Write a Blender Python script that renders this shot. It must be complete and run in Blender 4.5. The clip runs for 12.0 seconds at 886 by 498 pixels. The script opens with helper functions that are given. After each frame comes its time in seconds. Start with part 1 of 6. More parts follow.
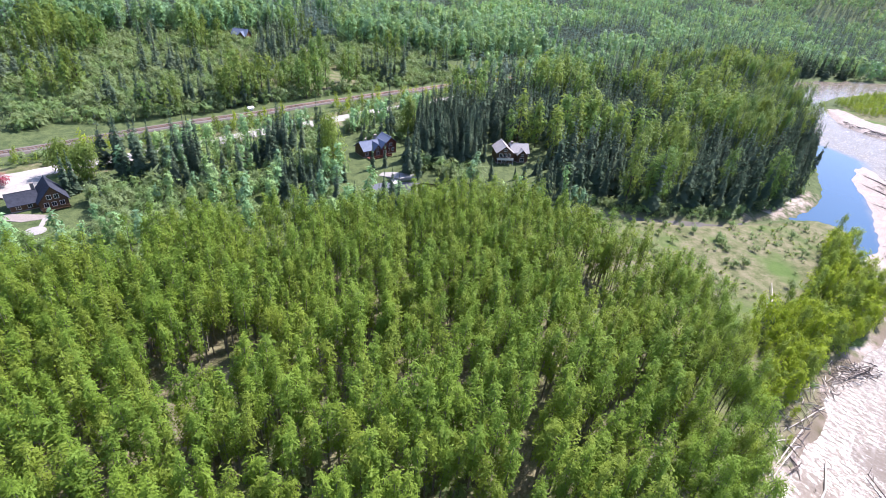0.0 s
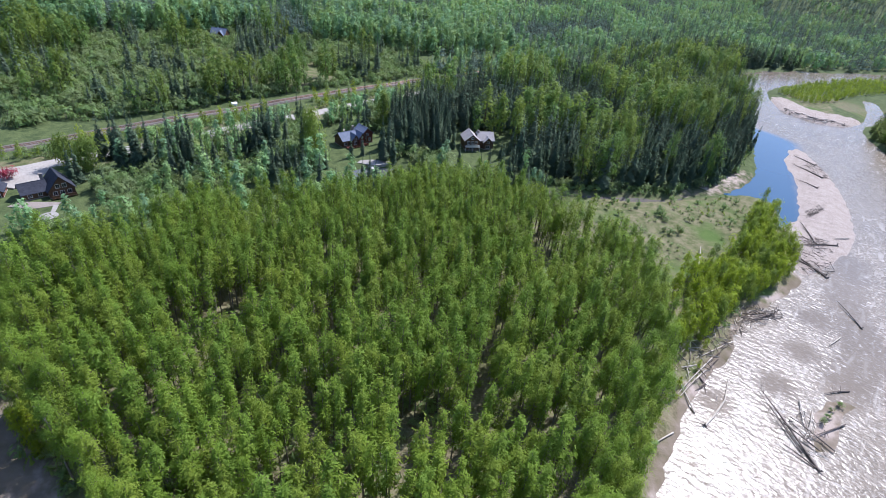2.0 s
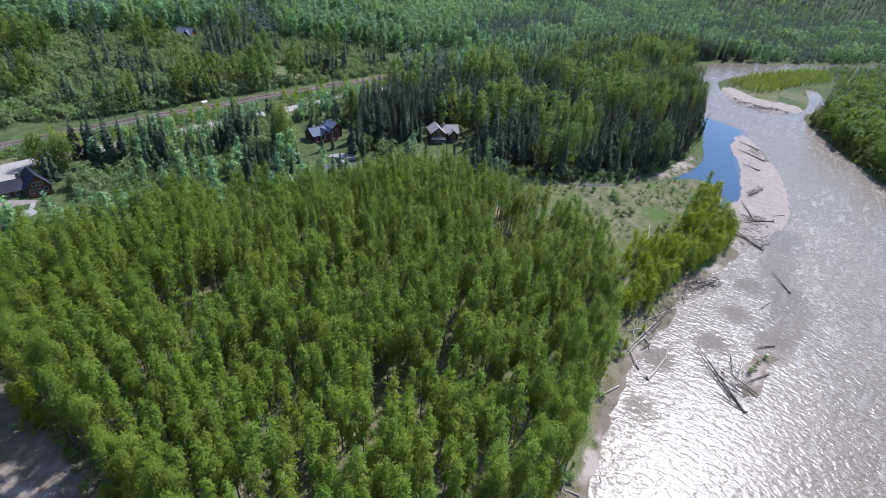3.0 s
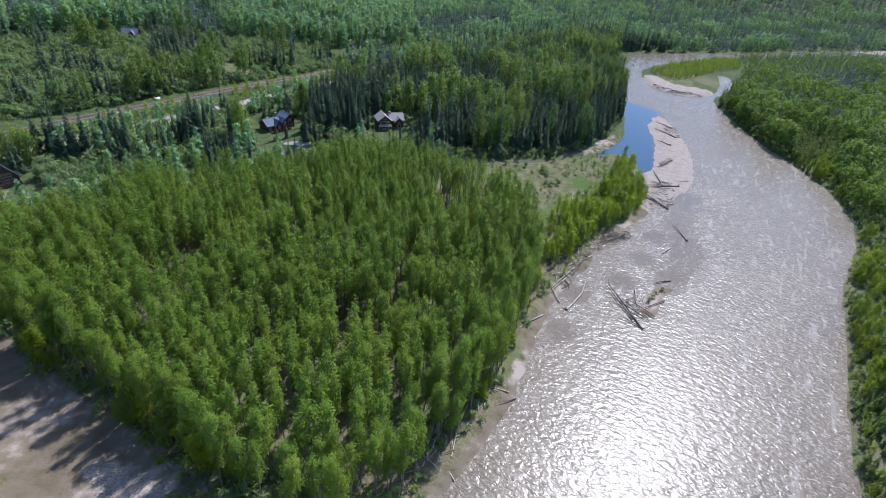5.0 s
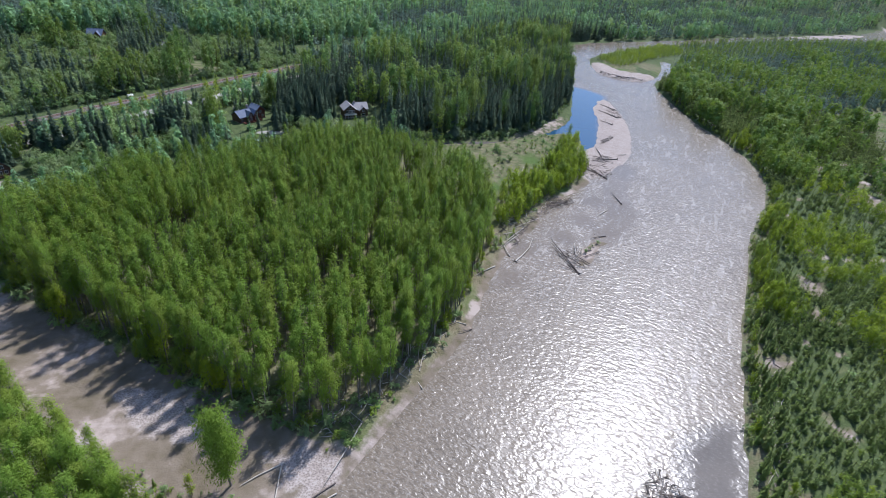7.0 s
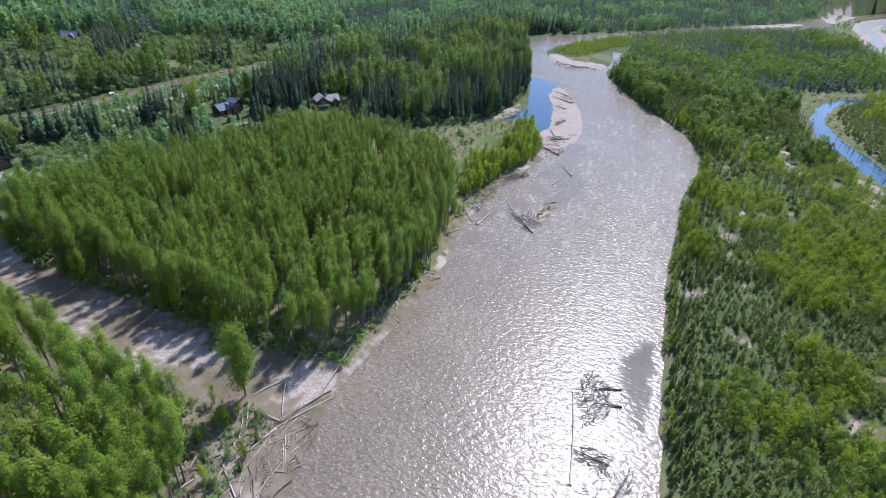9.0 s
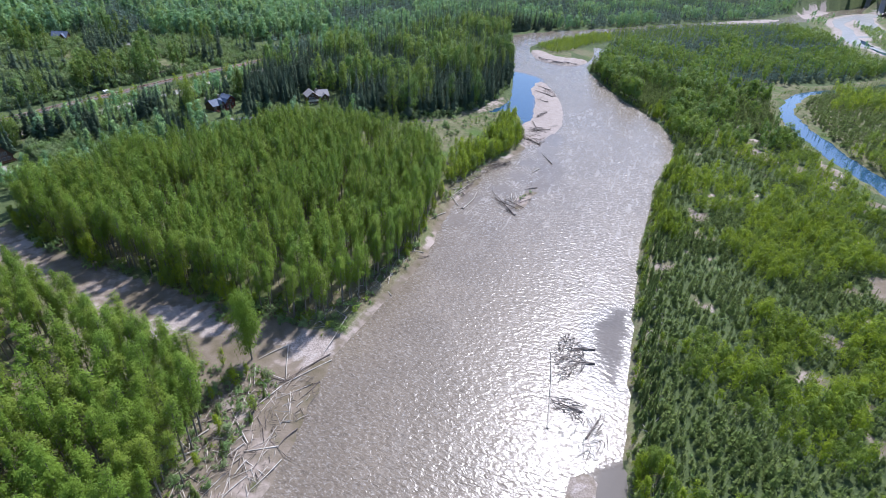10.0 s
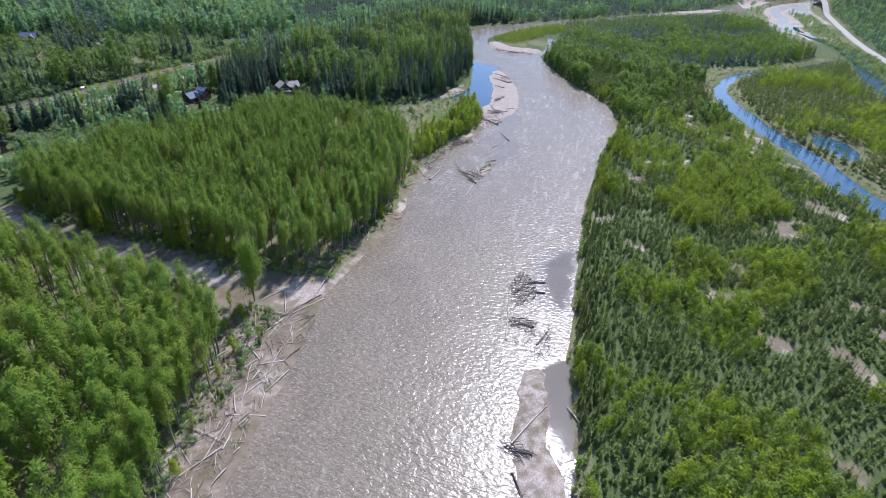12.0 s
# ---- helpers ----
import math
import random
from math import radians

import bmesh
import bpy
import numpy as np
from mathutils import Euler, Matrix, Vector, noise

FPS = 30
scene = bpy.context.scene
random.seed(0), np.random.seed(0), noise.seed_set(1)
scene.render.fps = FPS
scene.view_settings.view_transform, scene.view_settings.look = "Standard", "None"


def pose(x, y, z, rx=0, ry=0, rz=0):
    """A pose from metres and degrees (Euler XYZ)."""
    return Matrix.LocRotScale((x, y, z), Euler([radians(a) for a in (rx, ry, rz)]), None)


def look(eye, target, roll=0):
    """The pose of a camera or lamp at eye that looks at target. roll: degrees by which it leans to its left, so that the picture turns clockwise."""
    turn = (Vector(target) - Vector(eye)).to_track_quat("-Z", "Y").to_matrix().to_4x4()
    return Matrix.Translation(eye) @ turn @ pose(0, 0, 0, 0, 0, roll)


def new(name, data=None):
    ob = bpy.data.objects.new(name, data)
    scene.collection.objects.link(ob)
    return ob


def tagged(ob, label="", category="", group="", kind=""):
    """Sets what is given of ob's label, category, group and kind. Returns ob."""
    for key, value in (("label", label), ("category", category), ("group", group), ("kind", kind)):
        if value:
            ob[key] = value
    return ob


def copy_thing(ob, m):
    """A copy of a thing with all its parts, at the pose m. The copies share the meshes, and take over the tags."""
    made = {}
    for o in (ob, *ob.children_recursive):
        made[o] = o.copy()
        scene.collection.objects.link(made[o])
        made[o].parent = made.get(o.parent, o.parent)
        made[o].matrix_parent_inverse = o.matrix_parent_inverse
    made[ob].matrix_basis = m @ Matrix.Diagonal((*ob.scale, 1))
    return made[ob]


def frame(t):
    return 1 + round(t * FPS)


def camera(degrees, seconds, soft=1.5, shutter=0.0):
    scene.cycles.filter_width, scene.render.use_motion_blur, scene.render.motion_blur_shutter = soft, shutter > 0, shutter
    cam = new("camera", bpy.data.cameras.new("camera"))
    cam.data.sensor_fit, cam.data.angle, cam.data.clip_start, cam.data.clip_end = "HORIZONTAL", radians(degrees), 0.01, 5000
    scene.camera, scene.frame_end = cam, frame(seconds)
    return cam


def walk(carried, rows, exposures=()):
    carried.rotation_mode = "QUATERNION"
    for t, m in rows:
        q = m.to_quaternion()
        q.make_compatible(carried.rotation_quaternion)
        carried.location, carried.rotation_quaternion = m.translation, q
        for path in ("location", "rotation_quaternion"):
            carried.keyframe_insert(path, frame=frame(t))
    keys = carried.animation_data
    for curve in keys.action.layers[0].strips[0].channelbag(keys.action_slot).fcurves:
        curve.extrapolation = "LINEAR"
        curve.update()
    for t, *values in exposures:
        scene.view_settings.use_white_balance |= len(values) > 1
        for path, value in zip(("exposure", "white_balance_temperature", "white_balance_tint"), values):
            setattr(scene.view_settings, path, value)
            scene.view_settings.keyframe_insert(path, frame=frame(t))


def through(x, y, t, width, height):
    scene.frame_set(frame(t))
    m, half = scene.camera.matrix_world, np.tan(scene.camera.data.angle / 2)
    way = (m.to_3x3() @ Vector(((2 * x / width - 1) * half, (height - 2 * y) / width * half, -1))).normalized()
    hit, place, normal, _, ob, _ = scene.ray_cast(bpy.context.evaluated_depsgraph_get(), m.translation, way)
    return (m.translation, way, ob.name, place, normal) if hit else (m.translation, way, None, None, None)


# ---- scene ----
cam = camera(80.9, 12.0, 0.7)
PATH = [
    (0, (-2.737, 0.255, 82.427), (-2.642, 1.966, 81.397), 5.8),
    (0.5, (-2.606, -5.174, 83.571), (-2.508, -3.465, 82.537), 5.8),
    (1, (-2.202, -10.577, 85.229), (-2.094, -8.872, 84.19), 5.7),
    (1.5, (-1.693, -15.73, 86.437), (-1.56, -14.027, 85.398), 5.7),
    (2, (-1.414, -21.435, 87.674), (-1.239, -19.735, 86.634), 5.7),
    (2.5, (-0.978, -27.315, 89.206), (-0.755, -25.623, 88.163), 5.7),
    (3, (-0.276, -33.441, 90.13), (-0.004, -31.755, 89.088), 5.6),
    (5, (-1.645, -59.218, 92.839), (-1.207, -57.563, 91.805), 5.6),
    (5.5, (-2.084, -65.333, 93.434), (-1.63, -63.683, 92.398), 5.4),
    (6, (-2.782, -71.769, 93.769), (-2.304, -70.126, 92.734), 5.3),
    (6.5, (-4.229, -78.554, 95.2), (-3.718, -76.923, 94.161), 5.2),
    (7, (-5.719, -85.169, 96.235), (-5.172, -83.55, 95.195), 5.0),
    (7.5, (-7.122, -91.983, 97.128), (-6.54, -90.377, 96.089), 4.9),
    (9.5, (-14.683, -119.41, 99.317), (-14.029, -117.832, 98.277), 4.2),
    (10, (-17.056, -126.191, 99.629), (-16.379, -124.622, 98.589), 4.1),
    (10.5, (-19.758, -133.282, 99.65), (-19.051, -131.725, 98.613), 3.9),
    (11, (-22.411, -140.502, 100.01), (-21.68, -138.956, 98.973), 3.7),
    (11.5, (-25.297, -147.507, 99.918), (-24.54, -145.972, 98.882), 3.5),
    (12, (-28.695, -154.05, 100.567), (-27.916, -152.53, 99.527), 3.5),
]
EXPOSURE = [(0, 1.20, 6080, 24), (1.0, 0.97, 5940, 21), (2.0, 0.58, 5780, 18), (3.0, 0.34, 5710, 16), (5.0, 0.20, 5670, 15), (7.5, 0.27, 5670, 15), (9.5, 0.42, 5680, 17), (11.0, 0.56, 5680, 17), (11.5, 0.58, 5680, 17), (12.0, 0.40, 5680, 17)]
walk(cam, [(t, look(eye, target, roll)) for t, eye, target, roll in PATH], EXPOSURE)

# ---------------------------------------------------------------- light
SUN_AZ, SUN_EL = 46.0, 51.0          # degrees from +y towards +x, and above the horizon
world = bpy.data.worlds.new("sky")
scene.world = world
world.use_nodes = True
wn = world.node_tree.nodes
sky = wn.new("ShaderNodeTexSky")
sky.sky_type, sky.sun_disc = "NISHITA", False
sky.sun_elevation, sky.sun_rotation = radians(SUN_EL), radians(SUN_AZ)
sky.altitude, sky.air_density, sky.dust_density, sky.ozone_density = 1000, 1.0, 1.6, 1.2
wn["Background"].inputs["Strength"].default_value = 0.15
world.node_tree.links.new(sky.outputs[0], wn["Background"].inputs["Color"])

sun_data = bpy.data.lights.new("sun", "SUN")
sun_data.energy, sun_data.angle, sun_data.color = 4.6, radians(0.55), (1.0, 0.95, 0.87)
sun = new("sun", sun_data)
sun_to = Vector((math.sin(radians(SUN_AZ)) * math.cos(radians(SUN_EL)), math.cos(radians(SUN_AZ)) * math.cos(radians(SUN_EL)), math.sin(radians(SUN_EL))))
sun.matrix_world = look(sun_to * 500, (0, 0, 0))


# ---------------------------------------------------------------- materials
class Nodes:
    """A small wrapper round a material's node tree."""

    def __init__(self, name):
        self.mat = bpy.data.materials.new(name)
        self.mat.use_nodes = True
        self.tree = self.mat.node_tree
        self.bsdf = self.tree.nodes["Principled BSDF"]
        self.out = self.tree.nodes["Material Output"]

    def add(self, kind, **values):
        node = self.tree.nodes.new(kind)
        for key, value in values.items():
            node.inputs[key].default_value = value
        return node

    def join(self, a, b):
        self.tree.links.new(a, b)

    def place(self):
        return self.add("ShaderNodeNewGeometry").outputs["Position"]

    def noise(self, scale, detail=3.0, rough=0.55, where=None, distort=0.0):
        node = self.add("ShaderNodeTexNoise", Scale=scale, Detail=detail, Roughness=rough, Distortion=distort)
        self.join(where or self.place(), node.inputs["Vector"])
        return node.outputs["Fac"]

    def ramp(self, fac, *stops):
        node = self.add("ShaderNodeValToRGB")
        while len(node.color_ramp.elements) < len(stops):
            node.color_ramp.elements.new(0.5)
        for element, (at, colour) in zip(node.color_ramp.elements, stops):
            element.position = at
            element.color = (*colour, 1) if len(colour) == 3 else colour
        self.join(fac, node.inputs["Fac"])
        return node.outputs["Color"]

    def math(self, op, a, b=None, clamp=False):
        node = self.add("ShaderNodeMath")
        node.operation, node.use_clamp = op, clamp
        for n, value in enumerate((a, b)):
            if value is None:
                continue
            if isinstance(value, (int, float)):
                node.inputs[n].default_value = value
            else:
                self.join(value, node.inputs[n])
        return node.outputs[0]

    def mix(self, fac, a, b, blend="MIX"):
        node = self.add("ShaderNodeMix")
        node.data_type, node.blend_type = "RGBA", blend
        for n, value in ((0, fac), (6, a), (7, b)):
            if isinstance(value, (int, float)):
                node.inputs[n].default_value = value
            elif isinstance(value, tuple):
                node.inputs[n].default_value = (*value, 1)
            else:
                self.join(value, node.inputs[n])
        return node.outputs[2]

    def bump(self, height, strength, distance):
        node = self.add("ShaderNodeBump", Strength=strength, Distance=distance)
        self.join(height, node.inputs["Height"])
        self.join(node.outputs[0], self.bsdf.inputs["Normal"])

    def colour(self, value):
        if isinstance(value, tuple):
            self.bsdf.inputs["Base Color"].default_value = (*value, 1)
        else:
            self.join(value, self.bsdf.inputs["Base Color"])

    def finish(self, rough=0.8, spec=0.3):
        self.bsdf.inputs["Roughness"].default_value = rough
        self.bsdf.inputs["Specular IOR Level"].default_value = spec
        return self.mat


def leaf_material(name, dark, light, through=0.42, patch=0.17, yellow=(0.29, 0.36, 0.04), rough=0.6, spec=0.15, grain=5.0, gaps=0.43):
    """Foliage: each spray is broken into small leaves of that grain, with gaps between them."""
    m = Nodes(name)
    island = m.add("ShaderNodeNewGeometry").outputs["Random Per Island"]
    own = m.add("ShaderNodeObjectInfo").outputs["Random"]
    wide = m.noise(patch, 2.0)
    small = m.noise(grain, 1.0, 0.6)
    tone = m.math("ADD", m.math("MULTIPLY", island, 0.24), m.math("MULTIPLY", wide, 0.75))
    tone = m.math("ADD", tone, m.math("MULTIPLY", own, 0.25))
    tone = m.math("ADD", tone, m.math("MULTIPLY", m.math("SUBTRACT", small, 0.5), 0.7))
    tone = m.math("SUBTRACT", tone, 0.11, True)
    tint = m.ramp(tone, (0.1, dark), (0.9, tuple(1.05 * c + 0.006 for c in light)))
    warm = m.ramp(m.noise(patch * 0.2, 2.0), (0.55, (0, 0, 0)), (0.72, (1, 1, 1)))
    tint = m.mix(m.math("MULTIPLY", warm, 0.3), tint, yellow)
    m.colour(tint)
    m.finish(rough, spec)
    glow = m.add("ShaderNodeBsdfTranslucent")
    m.join(m.mix(0.35, tint, yellow), glow.inputs["Color"])
    blend = m.add("ShaderNodeMixShader", Fac=through)
    m.join(m.bsdf.outputs[0], blend.inputs[1])
    m.join(glow.outputs[0], blend.inputs[2])
    between = m.math("LESS_THAN", small, gaps)
    leafy = m.add("ShaderNodeMixShader")
    m.join(between, leafy.inputs[0])
    m.join(blend.outputs[0], leafy.inputs[1])
    m.join(m.add("ShaderNodeBsdfTransparent").outputs[0], leafy.inputs[2])
    m.join(leafy.outputs[0], m.out.inputs["Surface"])
    return m.mat


def plain_material(name, a, b, scale, rough=0.8, spec=0.3, bump=0.0, metal=0.0):
    m = Nodes(name)
    fine = m.noise(scale, 4.0)
    coarse = m.noise(scale * 0.13, 2.0)
    fac = m.math("ADD", m.math("MULTIPLY", fine, 0.6), m.math("MULTIPLY", coarse, 0.4))
    m.colour(m.ramp(fac, (0.3, a), (0.7, b)))
    if bump:
        m.bump(fine, 0.6, bump)
    m.bsdf.inputs["Metallic"].default_value = metal
    return m.finish(rough, spec)


POPLAR = [
    leaf_material("poplar_leaf_a", (0.092, 0.159, 0.016), (0.227, 0.340, 0.036)),
    leaf_material("poplar_leaf_b", (0.108, 0.163, 0.019), (0.253, 0.338, 0.040)),
    leaf_material("poplar_leaf_c", (0.087, 0.157, 0.019), (0.214, 0.330, 0.038)),
]
COTTONWOOD = [
    leaf_material("cottonwood_leaf_a", (0.071, 0.139, 0.034), (0.183, 0.310, 0.072), grain=3.0),
    leaf_material("cottonwood_leaf_b", (0.095, 0.143, 0.028), (0.219, 0.310, 0.062), grain=3.0),
]
# leaf green lightened and blued, so the slope's distance haze is in the colour
ASPEN = [
    leaf_material("aspen_leaf_a", (0.134, 0.249, 0.113), (0.315, 0.541, 0.239), grain=2.2),
    leaf_material("aspen_leaf_b", (0.165, 0.254, 0.101), (0.354, 0.525, 0.202), grain=2.2),
    leaf_material("aspen_leaf_c", (0.114, 0.213, 0.116), (0.263, 0.446, 0.234), grain=2.2),
]
SPRUCE = [
    leaf_material("spruce_needle_a", (0.053, 0.088, 0.058), (0.131, 0.187, 0.112), 0.35, 0.1, (0.07, 0.08, 0.03), 0.95, 0.04, 4.0, 0.38),
    leaf_material("spruce_needle_b", (0.069, 0.103, 0.069), (0.166, 0.220, 0.135), 0.35, 0.1, (0.08, 0.085, 0.04), 0.95, 0.04, 4.0, 0.38),
]
WILLOW = [
    leaf_material("willow_leaf_a", (0.111, 0.177, 0.064), (0.244, 0.370, 0.133), 0.45, 0.1, grain=4.0),
    leaf_material("willow_leaf_b", (0.132, 0.180, 0.078), (0.272, 0.359, 0.153), 0.45, 0.1, grain=4.0),
]
# spruce blue-green, paler and bluer for far trees: distance haze put into the colour
HAZED_SPRUCE = [
    leaf_material("hazed_spruce_needle_a", (0.068, 0.117, 0.097), (0.165, 0.244, 0.190), 0.45, 0.1, (0.12, 0.15, 0.08), 0.9, 0.06, 2.2, 0.42),
    leaf_material("hazed_spruce_needle_b", (0.086, 0.133, 0.110), (0.202, 0.276, 0.216), 0.45, 0.1, (0.12, 0.15, 0.08), 0.9, 0.06, 2.2, 0.42),
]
YOUNG_SPRUCE = [
    leaf_material("young_spruce_needle_a", (0.093, 0.134, 0.038), (0.224, 0.298, 0.080), 0.5, 0.1, (0.20, 0.22, 0.08), 0.9, 0.06, 4.5, 0.42),
    leaf_material("young_spruce_needle_b", (0.120, 0.158, 0.050), (0.269, 0.337, 0.103), 0.5, 0.1, (0.20, 0.22, 0.08), 0.9, 0.06, 4.5, 0.42),
]
YOUNG = [
    leaf_material("young_poplar_leaf", (0.178, 0.253, 0.014), (0.374, 0.467, 0.032), 0.55, 0.05),
    leaf_material("young_poplar_leaf_dull", (0.122, 0.182, 0.030), (0.257, 0.352, 0.058), 0.55, 0.05),
]
BARK = plain_material("poplar_bark", (0.11, 0.098, 0.08), (0.26, 0.235, 0.20), 3.0, 0.9)
DARK_BARK = plain_material("spruce_bark", (0.05, 0.04, 0.03), (0.12, 0.095, 0.075), 3.0, 0.9)
DRIFTWOOD = plain_material("bleached_driftwood", (0.30, 0.26, 0.21), (0.58, 0.53, 0.46), 1.2, 0.85, 0.2, 0.02)
WET_WOOD = plain_material("dark_wet_driftwood", (0.07, 0.055, 0.045), (0.22, 0.18, 0.15), 1.2, 0.8, 0.3, 0.02)
LOG_WALL = plain_material("stained_log_wall", (0.055, 0.03, 0.018), (0.13, 0.07, 0.04), 2.0, 0.6)
# red-brown darkened all over: shade of the log house front put into the colour
RED_WALL = plain_material("red_brown_siding", (0.085, 0.027, 0.018), (0.165, 0.055, 0.036), 2.0, 0.7)
BLUE_ROOF = plain_material("blue_grey_metal_roof", (0.10, 0.125, 0.18), (0.17, 0.20, 0.27), 1.0, 0.75, 0.25)
DARK_ROOF = plain_material("dark_slate_roof", (0.022, 0.025, 0.036), (0.050, 0.055, 0.074), 1.5, 0.8, 0.2)
GREY_ROOF = plain_material("weathered_grey_shingle", (0.26, 0.24, 0.23), (0.42, 0.40, 0.39), 3.0, 0.85)
TRIM = plain_material("pale_trim", (0.45, 0.42, 0.38), (0.65, 0.62, 0.57), 2.0, 0.6)
STONE = plain_material("patio_stone", (0.19, 0.16, 0.14), (0.32, 0.28, 0.245), 2.5, 0.85, 0.3, 0.02)
CONCRETE = plain_material("pale_concrete", (0.24, 0.225, 0.205), (0.35, 0.33, 0.305), 1.5, 0.85)
GRAVEL_ROAD = plain_material("pale_gravel_road", (0.27, 0.25, 0.225), (0.43, 0.40, 0.365), 1.4, 0.95, 0.2, 0.03)
BALLAST = plain_material("railway_ballast", (0.095, 0.082, 0.072), (0.21, 0.185, 0.165), 2.5, 0.95, 0.2, 0.05)
RAIL_STEEL = plain_material("rusty_rail_steel", (0.10, 0.055, 0.035), (0.20, 0.11, 0.07), 4.0, 0.5, 0.5, 0.0, 0.6)
SLEEPER = plain_material("tarred_timber", (0.04, 0.03, 0.025), (0.10, 0.08, 0.065), 4.0, 0.9)
WHITE_PAINT = plain_material("white_paint", (0.70, 0.69, 0.67), (0.82, 0.81, 0.79), 2.0, 0.5)
RED_LEAF = leaf_material("crimson_leaf", (0.16, 0.02, 0.04), (0.42, 0.06, 0.10), 0.3, 0.2, (0.3, 0.05, 0.05))
PANE = Nodes("window_glass")
PANE.colour((0.02, 0.025, 0.03))
PANE = PANE.finish(0.06, 0.6)


def ground_material():
    m = Nodes("valley_ground")
    cover = m.add("ShaderNodeVertexColor")
    cover.layer_name = "cover"
    split = m.add("ShaderNodeSeparateColor")
    m.join(cover.outputs["Color"], split.inputs[0])
    fine, mid, wide = m.noise(2.2, 5.0, 0.65), m.noise(0.35, 4.0), m.noise(0.05, 3.0)
    litter = m.ramp(m.math("ADD", m.math("MULTIPLY", fine, 0.45), m.math("MULTIPLY", mid, 0.55)),
                    (0.32, (0.07, 0.068, 0.032)), (0.50, (0.19, 0.165, 0.10)), (0.68, (0.36, 0.31, 0.22)))
    green = m.ramp(mid, (0.3, (0.05, 0.095, 0.018)), (0.7, (0.13, 0.17, 0.045)))
    litter = m.mix(m.ramp(wide, (0.50, (0, 0, 0)), (0.70, (1, 1, 1))), litter, green)
    meadow = m.ramp(m.math("ADD", m.math("MULTIPLY", fine, 0.4), m.math("MULTIPLY", mid, 0.6)),
                    (0.36, (0.065, 0.088, 0.030)), (0.48, (0.125, 0.130, 0.060)), (0.64, (0.215, 0.190, 0.120)))
    stones = m.add("ShaderNodeTexVoronoi", Scale=2.6)
    m.join(m.place(), stones.inputs["Vector"])
    gravel = m.ramp(m.math("ADD", m.math("MULTIPLY", mid, 0.5), m.math("MULTIPLY", stones.outputs["Distance"], 0.7)),
                    (0.25, (0.17, 0.14, 0.12)), (0.60, (0.33, 0.28, 0.245)), (0.85, (0.43, 0.38, 0.34)))
    mud = m.ramp(m.math("ADD", m.math("MULTIPLY", wide, 0.65), m.math("MULTIPLY", mid, 0.35)),
                 (0.35, (0.135, 0.112, 0.070)), (0.52, (0.210, 0.172, 0.130)), (0.62, (0.40, 0.335, 0.29)))

    def weight(channel):
        rough = m.math("ADD", split.outputs[channel], m.math("MULTIPLY", m.math("SUBTRACT", mid, 0.5), 0.9))
        return m.ramp(rough, (0.38, (0, 0, 0)), (0.62, (1, 1, 1)))

    meadow = m.mix(m.ramp(wide, (0.52, (0, 0, 0)), (0.66, (1, 1, 1))), meadow, m.mix(mid, (0.055, 0.10, 0.022), (0.105, 0.155, 0.042)))
    lush = m.ramp(m.math("ADD", m.math("MULTIPLY", fine, 0.5), m.math("MULTIPLY", mid, 0.5)), (0.35, (0.034, 0.055, 0.020)), (0.65, (0.115, 0.145, 0.056)))
    litter = m.mix(m.ramp(m.math("ADD", cover.outputs["Alpha"], m.math("MULTIPLY", m.math("SUBTRACT", mid, 0.5), 0.9)), (0.35, (0, 0, 0)), (0.65, (1, 1, 1))), litter, lush)
    tint = m.mix(weight(1), litter, meadow)
    tint = m.mix(weight(2), tint, mud)
    tint = m.mix(weight(0), tint, gravel)
    m.colour(tint)
    m.bump(m.math("ADD", fine, m.math("MULTIPLY", mid, 2.0)), 0.7, 0.15)
    return m.finish(0.95, 0.15)


